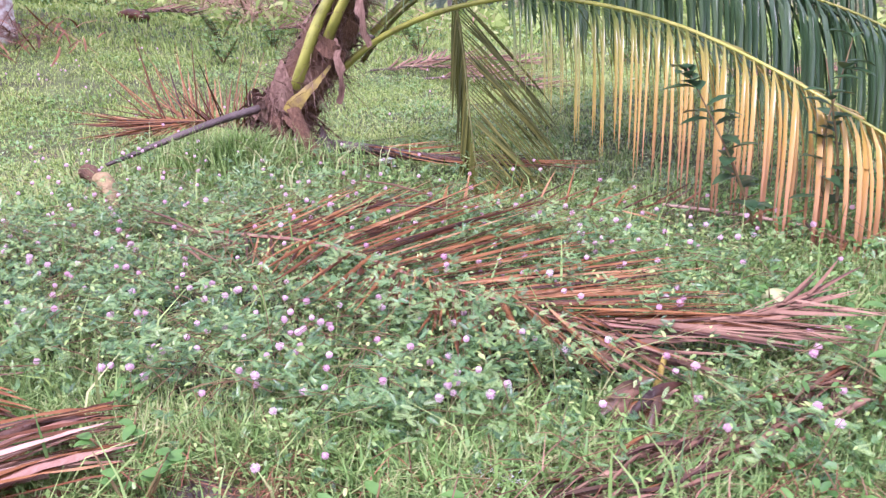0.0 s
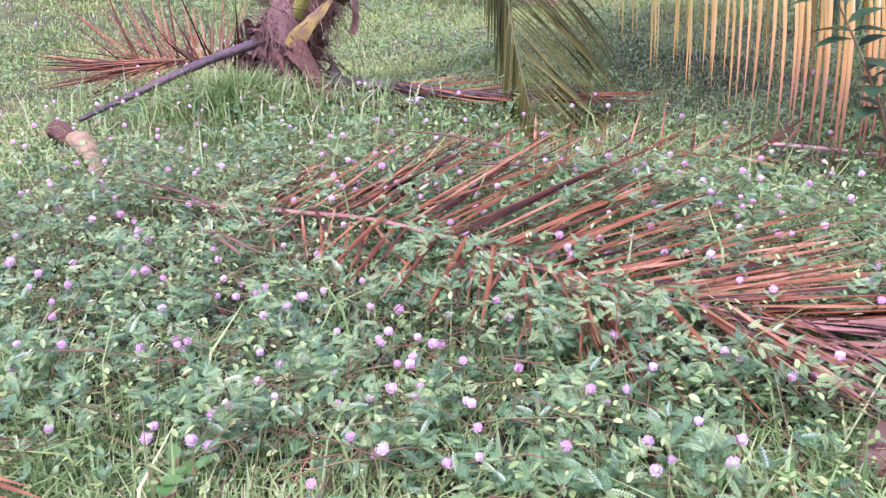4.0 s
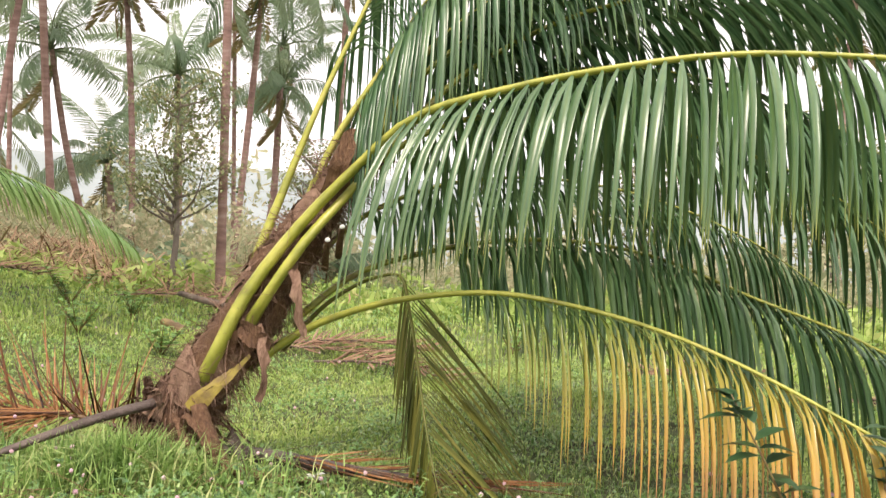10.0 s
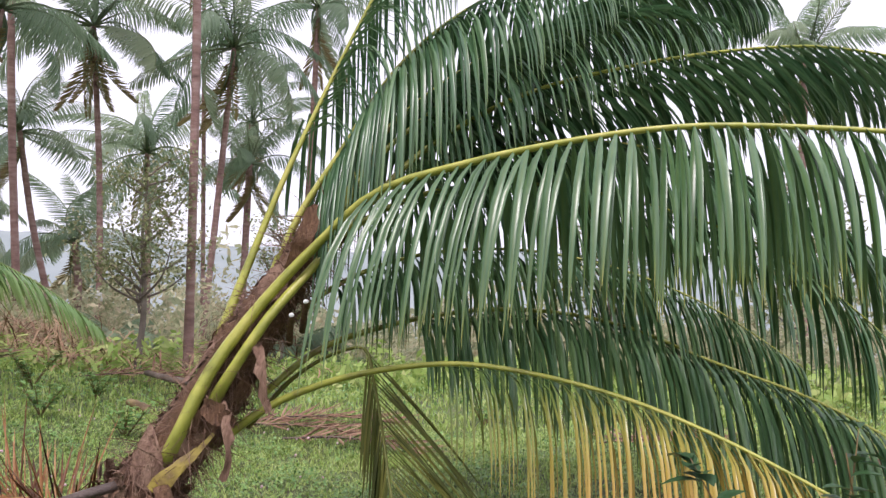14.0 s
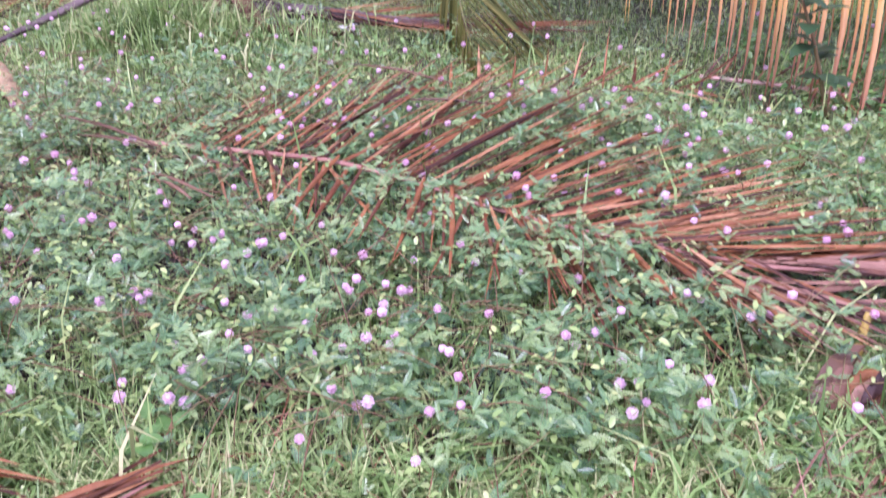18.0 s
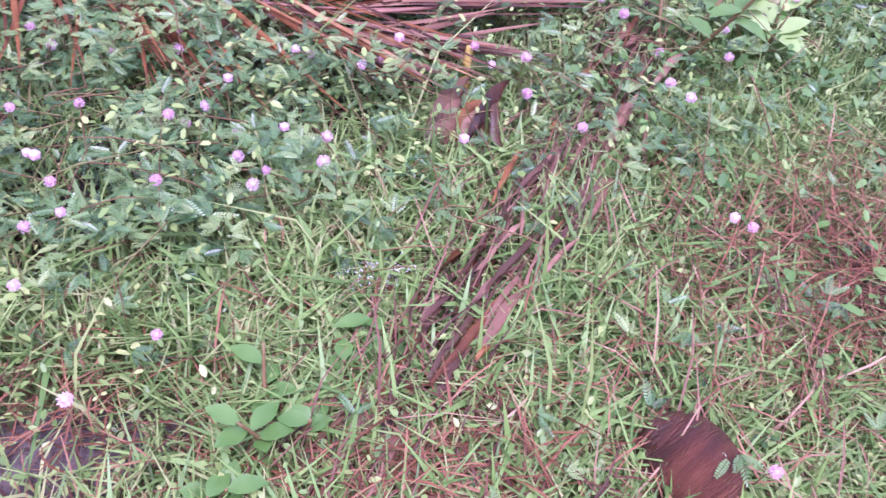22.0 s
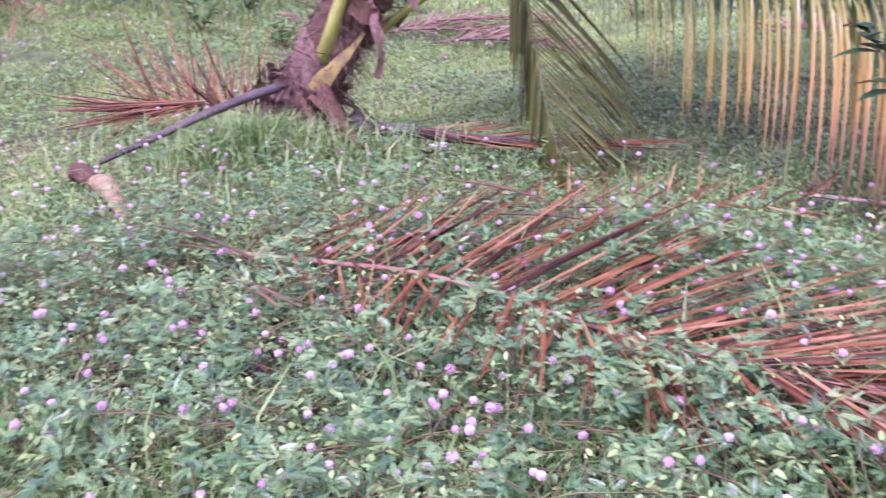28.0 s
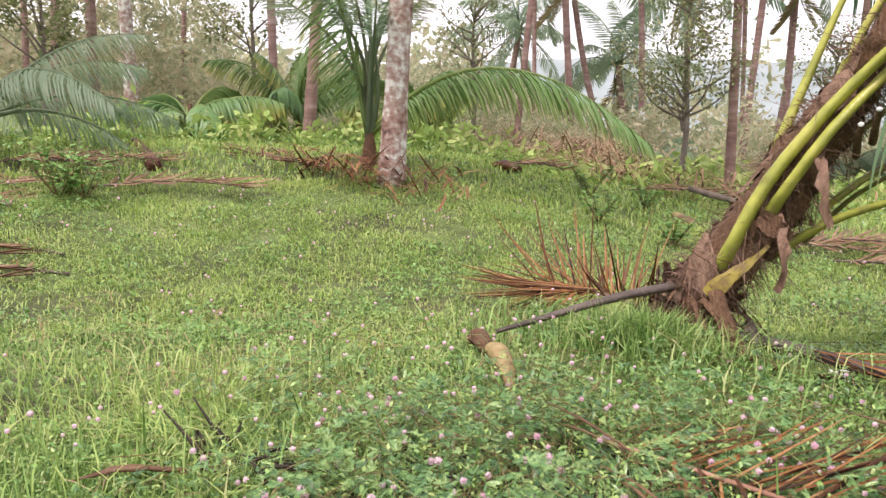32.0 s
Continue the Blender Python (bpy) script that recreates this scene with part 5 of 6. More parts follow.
for k, (x, y, h) in enumerate(((-6.75, 3.7, 0.50), (-6.6, 3.85, 0.42), (-6.85, 3.85, 0.4), (-3.4, 7.3, 0.3), (-2.6, 7.2, 0.3), (-1.8, 9.2, 0.4), (-3.6, 9.0, 0.35), (-4.4, 9.2, 0.45), (0.6, 9.0, 0.4))):
    leafy_plant("bush", x, y, h, 7, 14, 0.10, M_broad, "low leafy green bush on the meadow", 440 + k, 0.7, category="bush")

for k in range(16):
    gg = np.random.default_rng(900 + k)
    leafy_plant("weed_plant", gg.uniform(1.5, 3.9), gg.uniform(1.3, 3.4), gg.uniform(0.18, 0.42), 3, 7, 0.085, M_broad if k % 3 else M_seed, "leafy green weed among grass and fallen leaves", 460 + k, 0.6, category="weed")
# dead sapling trunk on the far side
V, Q, Tr = tube([(4.36, 2.38, -0.05), (4.36, 2.42, 0.5), (4.36, 2.46, 1.1), (4.37, 2.50, 1.7)], [0.06, 0.045, 0.04, 0.035], 20, 12, 1, 0.12, 5)
lone("dead_palm", np_mesh("dead_palm", V, Q, Tr, M_fibre, smooth=True), "peeling red-brown dead palm stem", "tree trunk")


def small_tree(x, y, h, cr, seed, n_leaf, label, leafsize=0.13, bare=0.3):
    """A thin crooked tree: tapered trunk, forking limbs and a loose crown of separate leaves."""
    g = np.random.default_rng(seed)
    e = new("tree")
    e.location = (x, y, float(gz(x, y)) - 0.05)
    tr = [(0, 0, 0), (0.05, 0.02, h * 0.35), (-0.04, 0.03, h * 0.7), (0.02, 0, h)]
    V, Q, Tr = tube(tr, [0.055, 0.042, 0.028, 0.010], 20, 9, 1, 0.05, seed)
    part_np("trunk", np_mesh("trunk", V, Q, Tr, M_limb, smooth=True), e)
    tips = []
    for k in range(22):
        s = g.uniform(0.3, 0.98)
        p0 = np.array([0, 0, h * s])
        a = k * 2.4
        L = cr * (1.15 - 0.6 * s) * g.uniform(0.6, 1.2)
        p1 = p0 + np.array([math.cos(a) * L, math.sin(a) * L, L * g.uniform(0.4, 1.1)])
        pm = (p0 + p1) / 2 + g.normal(size=3) * 0.06
        V, Q, Tr = tube([p0, pm, p1], [0.022, 0.014, 0.005], 8, 5)
        part_np("limb", np_mesh("limb", V, Q, Tr, M_limb), e)
        for q in (0.6, 0.8, 1.0):
            tips.append(p0 + (p1 - p0) * q)
    tips = np.array(tips)
    bl = []
    for k in range(n_leaf):
        p = tips[g.integers(0, len(tips))] + g.normal(size=3) * np.array([0.17, 0.17, 0.12])
        bl.append(leaf_block(p, g.normal(size=3) * [1, 1, 0.6] + [0, 0, 0.2], leafsize * g.uniform(0.6, 1.3), leafsize * 0.3, g)[:2] + (None,))
    V, Q, _ = join(bl)
    part_np("crown", np_mesh("crown", V, Q, None, M_tree), e)
    return tagged(e, label, "tree")


small_tree(-4.3, 12.05, 3.0, 0.9, 501, 5200, "thin tree with a loose olive crown at the clearing's edge", 0.065)
small_tree(-3.0, 16.0, 2.6, 0.8, 502, 1800, "thin sparse tree among the palms", 0.08)
small_tree(-13.0, 11.5, 4.2, 1.3, 503, 3000, "slender brownish woodland tree", 0.11)
small_tree(-14.5, 8.0, 3.8, 1.3, 504, 3000, "slender yellowish woodland tree", 0.11)
small_tree(-9.0, 13.5, 3.0, 0.9, 505, 1200, "half-bare tree standing in the woods", 0.08)
small_tree(6.5, 15.0, 3.5, 1.4, 506, 3000, "leafy tree beyond the palm fronds", 0.1)
small_tree(3.5, 17.0, 3.0, 1.3, 507, 2600, "leafy tree beyond the clearing", 0.1)
small_tree(8.0, 10.0, 3.2, 1.4, 508, 3000, "leafy tree at the clearing's far side", 0.1)


# ---- far woods, joined clumps of leaves ----
def woods(name, label, az0, az1, r0, r1, n, h0, h1, size, seed, material):
    g = np.random.default_rng(seed)
    k = 34
    az, r = g.uniform(az0, az1, n), g.uniform(r0, r1, n)
    x, y = r * np.sin(az), r * np.cos(az)
    h = g.uniform(h0, h1, n) * (0.55 + 0.45 * np.sin(az * 9 + 1) ** 2)
    c = np.stack([x, y, gz(x, y) + h * g.uniform(0.0, 1.0, n)], -1)
    p = c[:, None] + g.normal(size=(n, k, 3)) * np.array([0.55, 0.55, 0.42]) * size * 3
    a, b = g.normal(size=(n, k, 3)), g.normal(size=(n, k, 3))
    a /= np.linalg.norm(a, axis=2)[..., None]
    b -= (a * b).sum(2)[..., None] * a
    b /= np.linalg.norm(b, axis=2)[..., None]
    s = size * g.uniform(0.5, 1.2, (n, k, 1))
    V = np.stack([p - a * s, p + b * s * 0.4, p + a * s, p - b * s * 0.4], 2).reshape(-1, 3)
    return tagged(new(name, np_mesh(name, V, np.arange(len(V)).reshape(-1, 4), None, material)), label, "woods", kind="stuff")


woods("far_woods", "dense mixed woodland climbing the slope", -1.45, -0.86, 20, 36, 2600, 1.0, 5.4, 0.11, 601, M_hazed_woods)
woods("far_woods", "lower woodland at the slope's foot with haze in its leaf colour", -0.95, -0.35, 24, 44, 900, 0.6, 3.2, 0.12, 606, M_hazed_woods)
woods("far_woods", "olive scrub below the palms", -0.80, 0.25, 17, 30, 1200, 0.3, 2.2, 0.10, 602, M_hazed_woods)
woods("far_woods", "green scrub beyond the fronds", 0.2, 1.35, 13, 26, 1500, 0.3, 2.6, 0.09, 603, M_hazed_woods)
woods("far_scrub", "low green undergrowth round the clearing", -1.35, 0.6, 11.5, 16, 420, 0.1, 0.55, 0.10, 604, M_meadow)
woods("far_woods", "grey-green treetops in the valley", -0.9, 0.9, 45, 110, 900, 1, 8.5, 0.5, 605, M_hazed_woods)


# ---- ground cover ----
def polar(n, r0, r1, g, az0=-1.7, az1=1.75, power=1.0):
    r = (r0**2 + (r1**2 - r0**2) * g.random(n) ** power) ** 0.5
    a = g.uniform(az0, az1, n)
    return 0.15 + r * np.sin(a), -0.3 + r * np.cos(a)


def blades(name, label, x, y, length, width, material, seed, lean=0.5, z=0.0):
    """Grass blades: two bent segments each."""
    g = np.random.default_rng(seed)
    n = len(x)
    L = length * g.uniform(0.45, 1.25, n)
    a = g.uniform(0, 6.283, n)
    d = np.stack([np.cos(a), np.sin(a), np.zeros(n)], -1)
    sd = np.stack([-np.sin(a), np.cos(a), np.zeros(n)], -1)
    k = np.abs(g.normal(0, lean, n)) + 0.15
    p0 = np.stack([x, y, gz(x, y) + z - 0.01], -1)
    p1 = p0 + d * (L * 0.30 * k)[:, None] + np.array([0, 0, 1]) * (L * 0.55)[:, None]
    p2 = p1 + d * (L * 0.65 * k)[:, None] + np.array([0, 0, 1]) * (L * (0.42 - 0.28 * k))[:, None]
    w = (width * g.uniform(0.5, 1.2, n))[:, None]
    V = np.stack([p0 - sd * w * 0.6, p0 + sd * w * 0.6, p1 + sd * w * 0.8, p1 - sd * w * 0.8, p2], 1).reshape(-1, 3)
    b = np.arange(n)[:, None] * 5
    return tagged(new(name, np_mesh(name, V, b + [0, 1, 2, 3], b + [3, 2, 4], material)), label, "grass", kind="stuff")


def weed_leaves(name, label, x, y, z0, z1, size, material, seed, tilt=0.5, oval=False):
    """Small oval weed leaves, folded at the midrib."""
    g = np.random.default_rng(seed)
    n = len(x)
    a = g.uniform(0, 6.283, n)
    t = g.normal(0.15, tilt, n)
    d = np.stack([np.cos(a) * np.cos(t), np.sin(a) * np.cos(t), np.sin(t)], -1)
    sd = np.stack([-np.sin(a), np.cos(a), g.normal(0, 0.3, n)], -1)
    s = (size * g.uniform(0.5, 1.3, n))[:, None]
    p = np.stack([x, y, gz(x, y) + g.uniform(z0, z1, n)], -1)
    if oval:
        up = np.array([0, 0, 1.0]) * s
        V = np.stack([p, p + d * s * 0.22 + sd * s * 0.2 + up * 0.05, p + d * s * 0.62 + sd * s * 0.22 + up * 0.06, p + d * s - up * 0.06, p + d * s * 0.62 - sd * s * 0.22 + up * 0.06, p + d * s * 0.22 - sd * s * 0.2 + up * 0.05, p + d * s * 0.5], 1).reshape(-1, 3)
        b = np.arange(n)[:, None] * 7
        return tagged(new(name, np_mesh(name, V, np.concatenate([b + [0, 1, 2, 6], b + [0, 6, 4, 5]]), np.concatenate([b + [6, 2, 3], b + [6, 3, 4]]), material)), label, "weeds", kind="stuff")
    V = np.stack([p, p + d * s * 0.5 + sd * s * 0.27, p + d * s, p + d * s * 0.5 - sd * s * 0.27], 1).reshape(-1, 3)
    b = np.arange(n)[:, None] * 4
    return tagged(new(name, np_mesh(name, V, None, np.concatenate([b + [0, 1, 2], b + [0, 2, 3]]), material)), label, "weeds", kind="stuff")


def mimosa_mask(x, y):
    """Where the flowering weed grows thick."""
    w = np.array([noise.noise((a * 1.7, b * 1.7, 3.0)) for a, b in zip(x, y)])
    core = smooth01(2.1, 0.9, np.hypot((x + 0.35) / 1.15, (y - 2.0) / 1.0))
    return np.clip(core * 0.85 + 0.75 * w, 0, 1) * smooth01(0.75, 1.15, y + 0.12 * x) * (0.22 + 0.78 * smooth01(3.25, 2.5, y))


g = np.random.default_rng(77)
x, y = polar(78000, 0.45, 3.4, g, -1.35, 1.5)
keep = g.random(len(x)) > 0.8 * mimosa_mask(x, y)
keep &= g.random(len(x)) > 0.55 * np.exp(-(((x - y * 1.04 + 0.10) / 0.13) ** 2)) * (x > 0.3) * (x < 1.6)
keep &= g.random(len(x)) > 0.95 * np.exp(-(((x - 0.0) / 0.22) ** 4 + ((y - 0.67) / 0.15) ** 4))
nx, ny = polar(46000, 0.40, 2.1, g, -1.3, 1.4)
more = g.random(len(nx)) > 0.85 * mimosa_mask(nx, ny)
more &= g.random(len(nx)) > 0.6 * np.exp(-(((nx - ny * 1.04 + 0.10) / 0.13) ** 2)) * (nx > 0.3) * (nx < 1.6)
more &= g.random(len(nx)) > 0.97 * np.exp(-(((nx - 0.0) / 0.22) ** 4 + ((ny - 0.67) / 0.15) ** 4))
more &= g.random(len(nx)) > 0.75 * np.exp(-(((nx - 1.52) / 0.3) ** 2 + ((ny - 0.62) / 0.17) ** 2))
keep &= g.random(len(x)) > 0.75 * np.exp(-(((x - 1.52) / 0.3) ** 2 + ((y - 0.62) / 0.17) ** 2))
blades("grass", "dense fresh grass beside the flowering weeds", nx[more], ny[more], 0.135, 0.0030, M_grass, 711, 0.75)
nx, ny = polar(7000, 0.5, 1.9, g, -0.2, 1.4)
more = g.random(len(nx)) > 0.9 * mimosa_mask(nx, ny)
more &= np.hypot((nx - 0.0) / 0.30, (ny - 0.67) / 0.21) > 1
blades("grass", "broad bright green grass blades", nx[more], ny[more], 0.15, 0.0062, M_broadgrass, 715, 0.8)
nx, ny = g.normal(-2.5, 0.55, 1700), g.normal(1.75, 0.5, 1700)
blades("tall_grass", "yellowish longer grass in loose tufts", nx, ny, 0.20, 0.0042, M_meadow, 712, 0.8)
blades("grass", "fresh green grass blades among weeds", x[keep], y[keep], 0.135, 0.0034, M_grass, 701, 0.7)
x, y = polar(210000, 3.0, 9.0, g, -1.15, 0.9)
patch = np.array([noise.noise((a * 1.1, b * 1.1, 5.0)) + 0.5 * noise.noise((a * 3.3, b * 3.3, 1.0)) for a, b in zip(x, y)])
keep = g.random(len(x)) < np.clip(0.72 + 1.5 * patch, 0.35, 1)
x, y = x[keep], y[keep]
near = np.hypot(x, y) < 4.5 + 0.5 * np.sin(3 * x) + 0.5 * (x > 0)
blades("grass", "short lush green grass round the palm", x[near], y[near], 0.075, 0.0046, M_grass, 714, 1.0)
blades("grass", "short bright green meadow grass", x[~near], y[~near], 0.062, 0.0050, M_meadow, 702, 1.1)
x, y = polar(90000, 8.7, 19, g, -1.25, 0.7)
blades("grass", "far meadow grass", x, y, 0.11, 0.012, M_meadow, 703)
x, y = polar(900, 0.6, 4.0, g)
blades("tall_grass", "taller bright grass tufts", x, y, 0.32, 0.0045, M_grass, 704, 0.6)
ang, rad = g.uniform(0, 6.28, 2600), np.abs(g.normal(0, 0.30, 2600))
blades("tall_grass", "lush long grass at the foot of the palm", -1.45 + 1.5 * rad * np.cos(ang), 3.72 + 0.8 * rad * np.sin(ang), 0.26, 0.005, M_grass, 705, 0.7)
x, y = polar(36000, 0.45, 3.4, g, -1.3, 1.45)
weed_leaves("weeds", "small green weed leaves between the grass", x, y, 0.01, 0.10, 0.019, M_lime, 706, oval=True)
x, y = polar(150000, 3.0, 9.5, g, -1.2, 1.0)
patch = np.array([noise.noise((a * 1.6, b * 1.6, 8.0)) for a, b in zip(x, y)])
keep = g.random(len(x)) < np.clip(0.5 + 2.2 * patch, 0.05, 1)
x, y = x[keep], y[keep]
weed_leaves("weeds", "low leafy weeds in the meadow", x, y, 0.01, 0.07, 0.022, M_lime, 707)
x, y = polar(60000, 2.6, 8.0, g, -1.2, 1.2)
patch = np.array([noise.noise((a * 1.3, b * 1.3, 11.0)) + 0.5 * noise.noise((a * 4.1, b * 4.1, 2.0)) for a, b in zip(x, y)])
keep = g.random(len(x)) < np.clip(0.1 + 2.6 * patch, 0.02, 1)
x, y = x[keep], y[keep]
weed_leaves("weeds", "creeping broad green weeds in patches over the meadow", x, y, 0.02, 0.10, 0.034, M_broad, 713, 0.4, True)
x, y = polar(30000, 9, 18, g, -1.5, 1.2)
weed_leaves("weeds", "low leafy weeds by the woods", x, y, 0.02, 0.22, 0.05, M_broad, 708)

x, y = g.uniform(1.2, 4.6, 12000), g.uniform(0.4, 4.2, 12000)
patch = np.array([noise.noise((a * 1.8, b * 1.8, 2.0)) for a, b in zip(x, y)])
keep = patch > -0.12
weed_leaves("weeds", "broad weed leaves in thick patches", x[keep], y[keep], 0.03, 0.16, 0.036, M_seed, 709, oval=True)
weed_leaves("weeds", "dark green weed leaves in thick patches", x[~keep], y[~keep], 0.02, 0.14, 0.030, M_broad, 710, oval=True)


def mimosa(n, seed):
    """Feathery mimosa leaves: each a fan of pinnae with paired leaflets."""
    g = np.random.default_rng(seed)
    x, y = g.uniform(-2.6, 2.3, n * 8), g.uniform(0.30, 4.2, n * 8)
    clump = np.array([noise.noise((a * 5.5, b * 5.5, 4.0)) + 0.5 * noise.noise((a * 13, b * 13, 6.0)) for a, b in zip(x, y)])
    for cx, cy in ((0.39, 2.52), (0.66, 2.75), (-0.11, 1.85), (0.13, 1.66), (0.27, 2.25), (0.46, 1.65)):
        clump = clump + 0.6 * np.exp(-((x - cx) ** 2 + (y - cy) ** 2) / 0.022)
    grows = np.maximum(mimosa_mask(x, y), 0.09 * (x > 0.2) * (y < 2.2))
    keep = g.random(len(x)) < grows * np.clip(0.62 + 1.3 * clump, 0.12, 1)
    x, y, clump = x[keep][:n], y[keep][:n], clump[keep][:n]
    n = len(x)
    pairs = 8
    u = (np.arange(pairs) + 0.5) / pairs
    tpl = []
    for k in range(pairs):
        ln = 0.135 * math.sin(math.pi * (0.16 + 0.78 * u[k])) + 0.03
        for sd in (1, -1):
            b, w = u[k], 0.050
            tpl.append([(b - w, 0.01 * sd, 0), (b + w * 0.9, 0.01 * sd, 0), (b + w * 1.5 + 0.03, ln * sd, 0.03), (b + 0.03, ln * sd, 0.03)])
    tpl = np.array(tpl)
    pin = 4
    a0 = g.uniform(0, 6.283, n)
    h = gz(x, y) + 0.02 + np.clip(0.15 + 0.16 * clump, 0.05, 0.26) * np.where(y < 0.9, 0.6, 1.0) * g.random(n) ** 0.7
    out, tone, lush = [], [], np.clip(g.random(n) ** 1.2 * 0.9 + 0.25 * clump, 0, 1)
    for j in range(pin):
        a = a0 + (j - 1.5) * 0.5 + g.normal(0, 0.1, n)
        s = g.uniform(0.022, 0.043, n)
        t = g.normal(0.05, 0.32, n)
        ro = g.normal(0, 0.35, n)
        X = np.stack([np.cos(a) * np.cos(t), np.sin(a) * np.cos(t), np.sin(t)], -1)
        Y = np.stack([-np.sin(a) * np.cos(ro), np.cos(a) * np.cos(ro), np.sin(ro)], -1)
        Z = np.cross(X, Y)
        p = np.stack([x, y, h], -1) + X * 0.004
        loc = tpl.reshape(1, -1, 3) * s[:, None, None]
        W = p[:, None] + loc[..., :1] * X[:, None] + loc[..., 1:2] * Y[:, None] + loc[..., 2:] * Z[:, None]
        out.append(W.reshape(-1, 3))
        tone.append(np.repeat(np.clip(lush + g.normal(0, 0.12, n), 0, 1), tpl.shape[0] * 4))
    V = np.concatenate(out)
    return tagged(new("mimosa_leaves", np_mesh("mimosa_leaves", V, np.arange(len(V)).reshape(-1, 4), None, M_mimosa, np.concatenate(tone))), "feathery blue-green mimosa leaves covering the ground", "weeds", kind="stuff")


mimosa(8600, 801)
x, y = g.uniform(-2.6, 1.9, 46000), g.uniform(0.65, 4.2, 46000)
clump = np.array([noise.noise((a * 5.5, b * 5.5, 4.0)) + 0.6 * noise.noise((a * 9, b * 9, 1.0)) for a, b in zip(x, y)])
keep = g.random(len(x)) < mimosa_mask(x, y) * np.clip(0.5 + 1.5 * clump, 0.05, 1)
weed_leaves("weeds", "light green oval weed leaves among the mimosa", x[keep], y[keep], 0.06, 0.22, 0.022, M_lime, 802, oval=True)
x, y = g.uniform(-2.6, 1.9, 5200), g.uniform(0.65, 4.2, 5200)
keep = g.random(len(x)) < mimosa_mask(x, y)
x, y = x[keep], y[keep]
n = len(x)
a, L = g.uniform(0, 6.283, n), g.uniform(0.10, 0.30, n)
d = np.stack([np.cos(a), np.sin(a), g.normal(0.15, 0.35, n)], -1) * L[:, None]
sd = np.stack([-np.sin(a), np.cos(a), np.zeros(n)], -1) * 0.0013
p = np.stack([x, y, gz(x, y) + g.uniform(0.05, 0.17, n)], -1)
up = np.array([0, 0, 0.0026])
V = np.stack([p - sd, p + sd, p + d * 0.5 + sd + [0, 0, 0.015], p + d * 0.5 - sd + [0, 0, 0.015], p + d + up * 0, p + up, p + d * 0.5 + up + [0, 0, 0.015]], 1).reshape(-1, 3)
b = np.arange(n)[:, None] * 7
tagged(new("mimosa_stems", np_mesh("mimosa_stems", V, np.concatenate([b + [0, 1, 2, 3], b + [1, 5, 6, 2], b + [5, 0, 3, 6]]), np.concatenate([b + [3, 2, 4], b + [2, 6, 4], b + [6, 3, 4]]), M_mstem)), "thin reddish creeping stems of the mimosa", "weeds", kind="stuff")

# ---- mimosa flowers ----
g = np.random.default_rng(15)
core = bmesh.new()
bmesh.ops.create_icosphere(core, subdivisions=1, radius=0.0098)
cv = np.array([v.co[:] for v in core.verts])
cf = np.array([[v.index for v in f.verts] for f in core.faces])
core.free()
fv, ff, base = [cv], [cf], len(cv)
for k in range(230):
    d = g.normal(size=3)
    d /= np.linalg.norm(d)
    s = np.cross(d, g.normal(size=3))
    s /= np.linalg.norm(s)
    R = 0.0138 * g.uniform(0.85, 1.1)
    fv.append(np.array([d * 0.005 - s * 0.0005, d * 0.005 + s * 0.0005, d * R + s * 0.0007, d * R - s * 0.0007]))
    ff.append(np.array([[base, base + 1, base + 2], [base, base + 2, base + 3]]))
    base += 4
FLOWER = np_mesh("mimosa_flower", np.vstack(fv), None, np.vstack(ff), M_pink)
V, Q, Tr = tube([(0, 0, 0), (0.006, 0.004, -0.05), (0.0, 0.0, -0.11)], [0.0012, 0.0012, 0.0015], 5, 4)
STALK = np_mesh("stalk", V, Q, Tr, M_mstem)
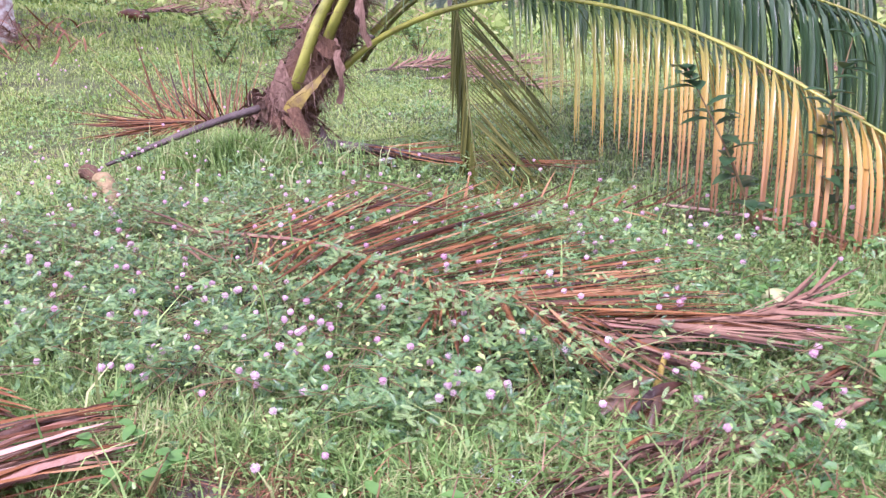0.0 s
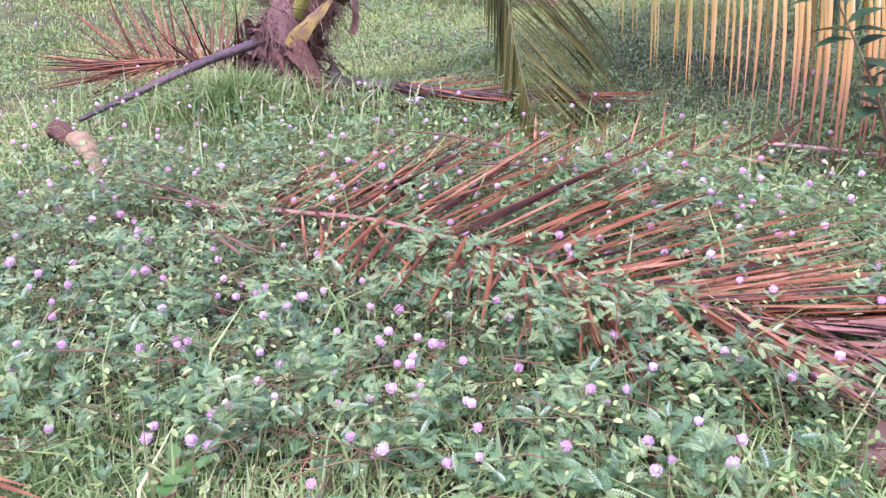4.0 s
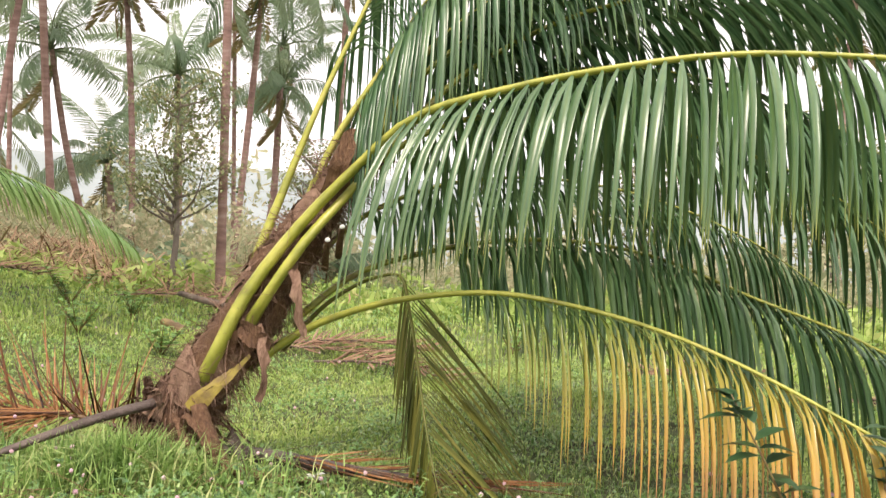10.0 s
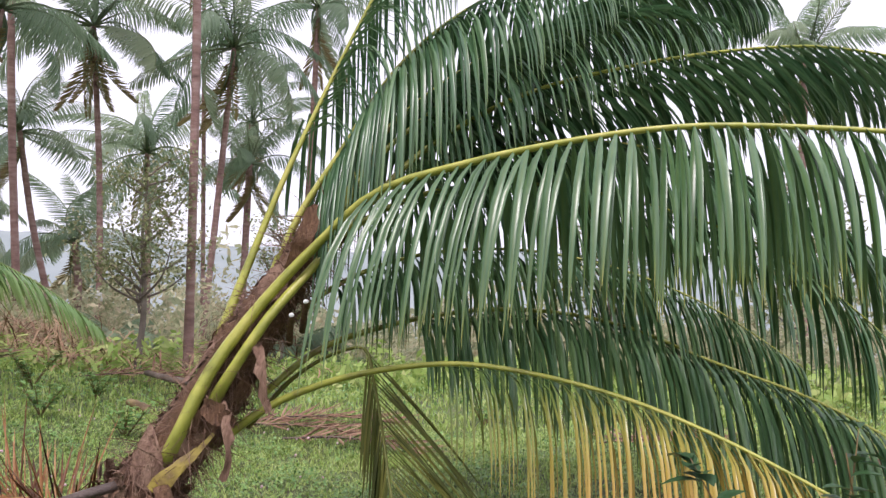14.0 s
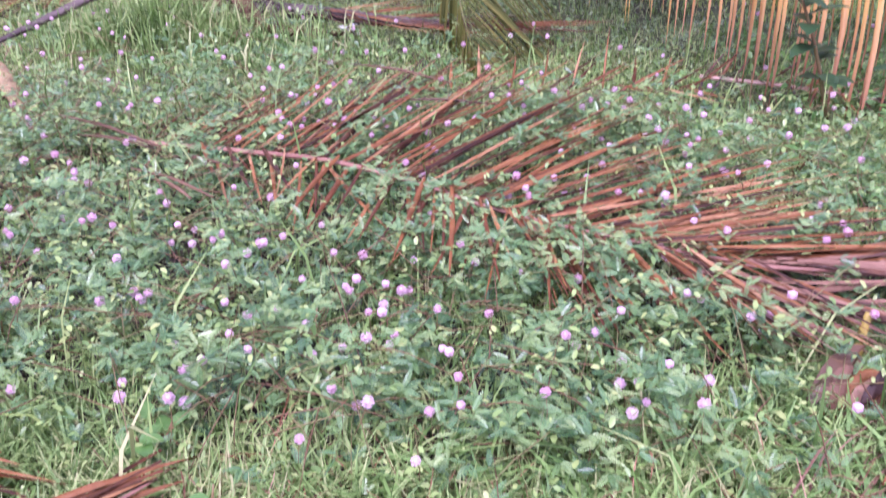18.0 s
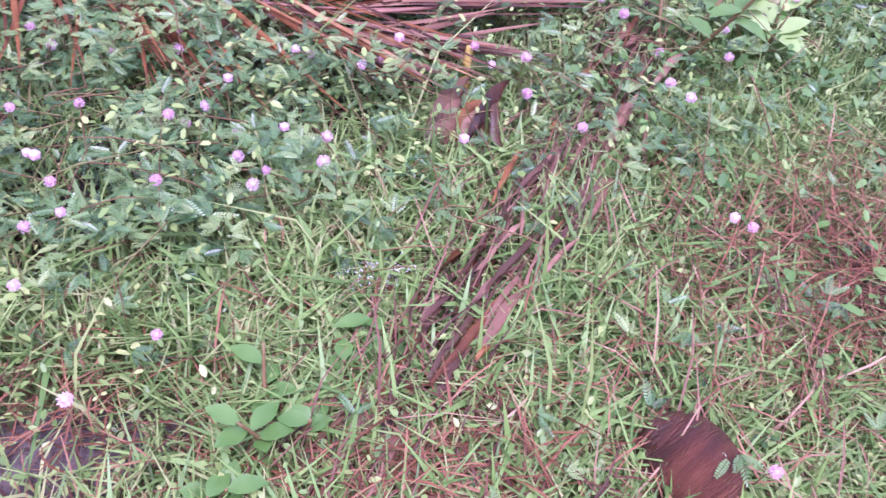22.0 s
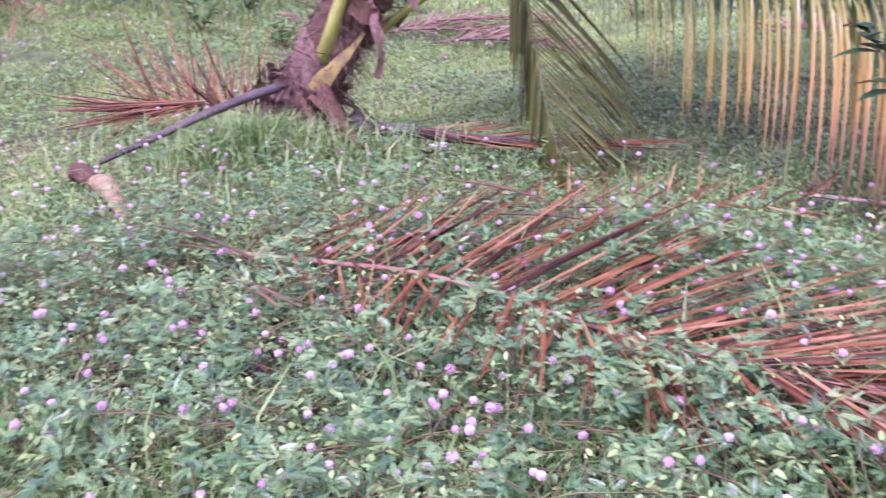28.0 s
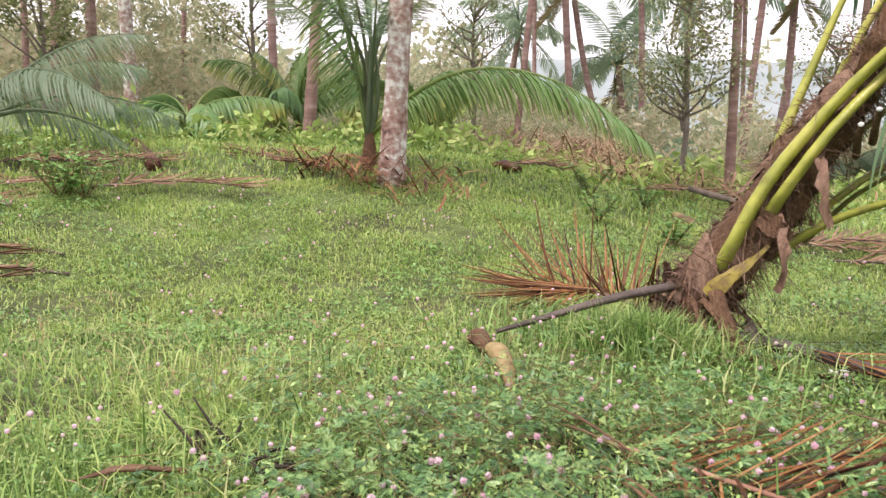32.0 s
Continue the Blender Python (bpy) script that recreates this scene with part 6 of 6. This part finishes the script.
SPOTS = [(-1.05, 2.26), (-1.14, 2.51), (-0.5, 2.38), (-0.14, 2.38), (-0.07, 2.25), (0.07, 2.53), (0.44, 2.66), (0.68, 2.34), (0.45, 2.21), (0.34, 1.97), (0.49, 1.98), (0.56, 1.96), (0.18, 1.94), (-0.07, 2.04), (-1.11, 2.02),
         (-0.99, 1.71), (-0.64, 1.38), (-0.73, 1.33), (-0.45, 1.64), (-0.57, 1.64), (-0.47, 1.59), (-0.56, 1.67), (-0.4, 1.68), (-0.31, 1.74), (-0.18, 1.6), (-0.31, 1.49), (-0.05, 1.57), (0.06, 1.64), (0.1, 1.55), (-0.2, 1.46),
         (-0.13, 1.35), (-0.1, 1.38), (-0.26, 1.3), (-0.12, 1.25), (-0.06, 1.26), (0.02, 0.89), (0.21, 0.75), (0.08, 0.66), (-0.19, 0.92), (0.41, 1.04), (0.44, 1.07), (0.57, 1.14), (-0.16, 1.07), (1.24, 0.74), (1.26, 0.71), (0.99, 0.27), (1.37, 1.1), (1.89, 1.02)]
x, y = g.uniform(-2.9, 2.4, 1500), g.uniform(1.0, 4.2, 1500)
keep = (g.random(1500) < 0.75 * mimosa_mask(x, y) + 0.03) & (np.abs(x * 0.5 + y - 1.6) > 0.05)
SPOTS += list(zip(x[keep], y[keep]))[:245]
MORE = list(zip(x[keep], y[keep]))[245:]
for k, (x, y) in enumerate(SPOTS):
    o = new("mimosa_flower", FLOWER)
    o.matrix_world = pose(x, y, float(gz(x, y)) + (0.17 if k < 48 else g.uniform(0.12, 0.22)), g.uniform(-20, 20), g.uniform(-20, 20), g.uniform(0, 360)) @ Matrix.Scale(g.uniform(0.62, 0.94), 4)
    st = part_np("stalk", STALK, o)
    tagged(o, "round pink-lilac mimosa pompom on a thin stalk", "flower", "mimosa flowers")
# tiny far flower heads in the meadow
bm = bmesh.new()
for x, y in MORE:
    bmesh.ops.create_icosphere(bm, subdivisions=1, radius=g.uniform(0.009, 0.013), matrix=Matrix.Translation((x, y, float(gz(x, y)) + g.uniform(0.1, 0.2))))
for k in range(420):
    r, a = g.uniform(2.6, 8.0), g.uniform(-1.35, -0.1)
    x, y = r * math.sin(a), r * math.cos(a)
    if noise.noise((x * 0.7, y * 0.7, 9)) < 0.02:
        continue
    bmesh.ops.create_icosphere(bm, subdivisions=1, radius=g.uniform(0.007, 0.012), matrix=Matrix.Translation((x, y, float(gz(x, y)) + g.uniform(0.1, 0.18))))
me = bpy.data.meshes.new("far_flowers")
bm.to_mesh(me)
bm.free()
me.materials.append(M_pink)
tagged(new("far_flowers", me), "scattered tiny lilac flower heads over the meadow", "flowers", kind="stuff")
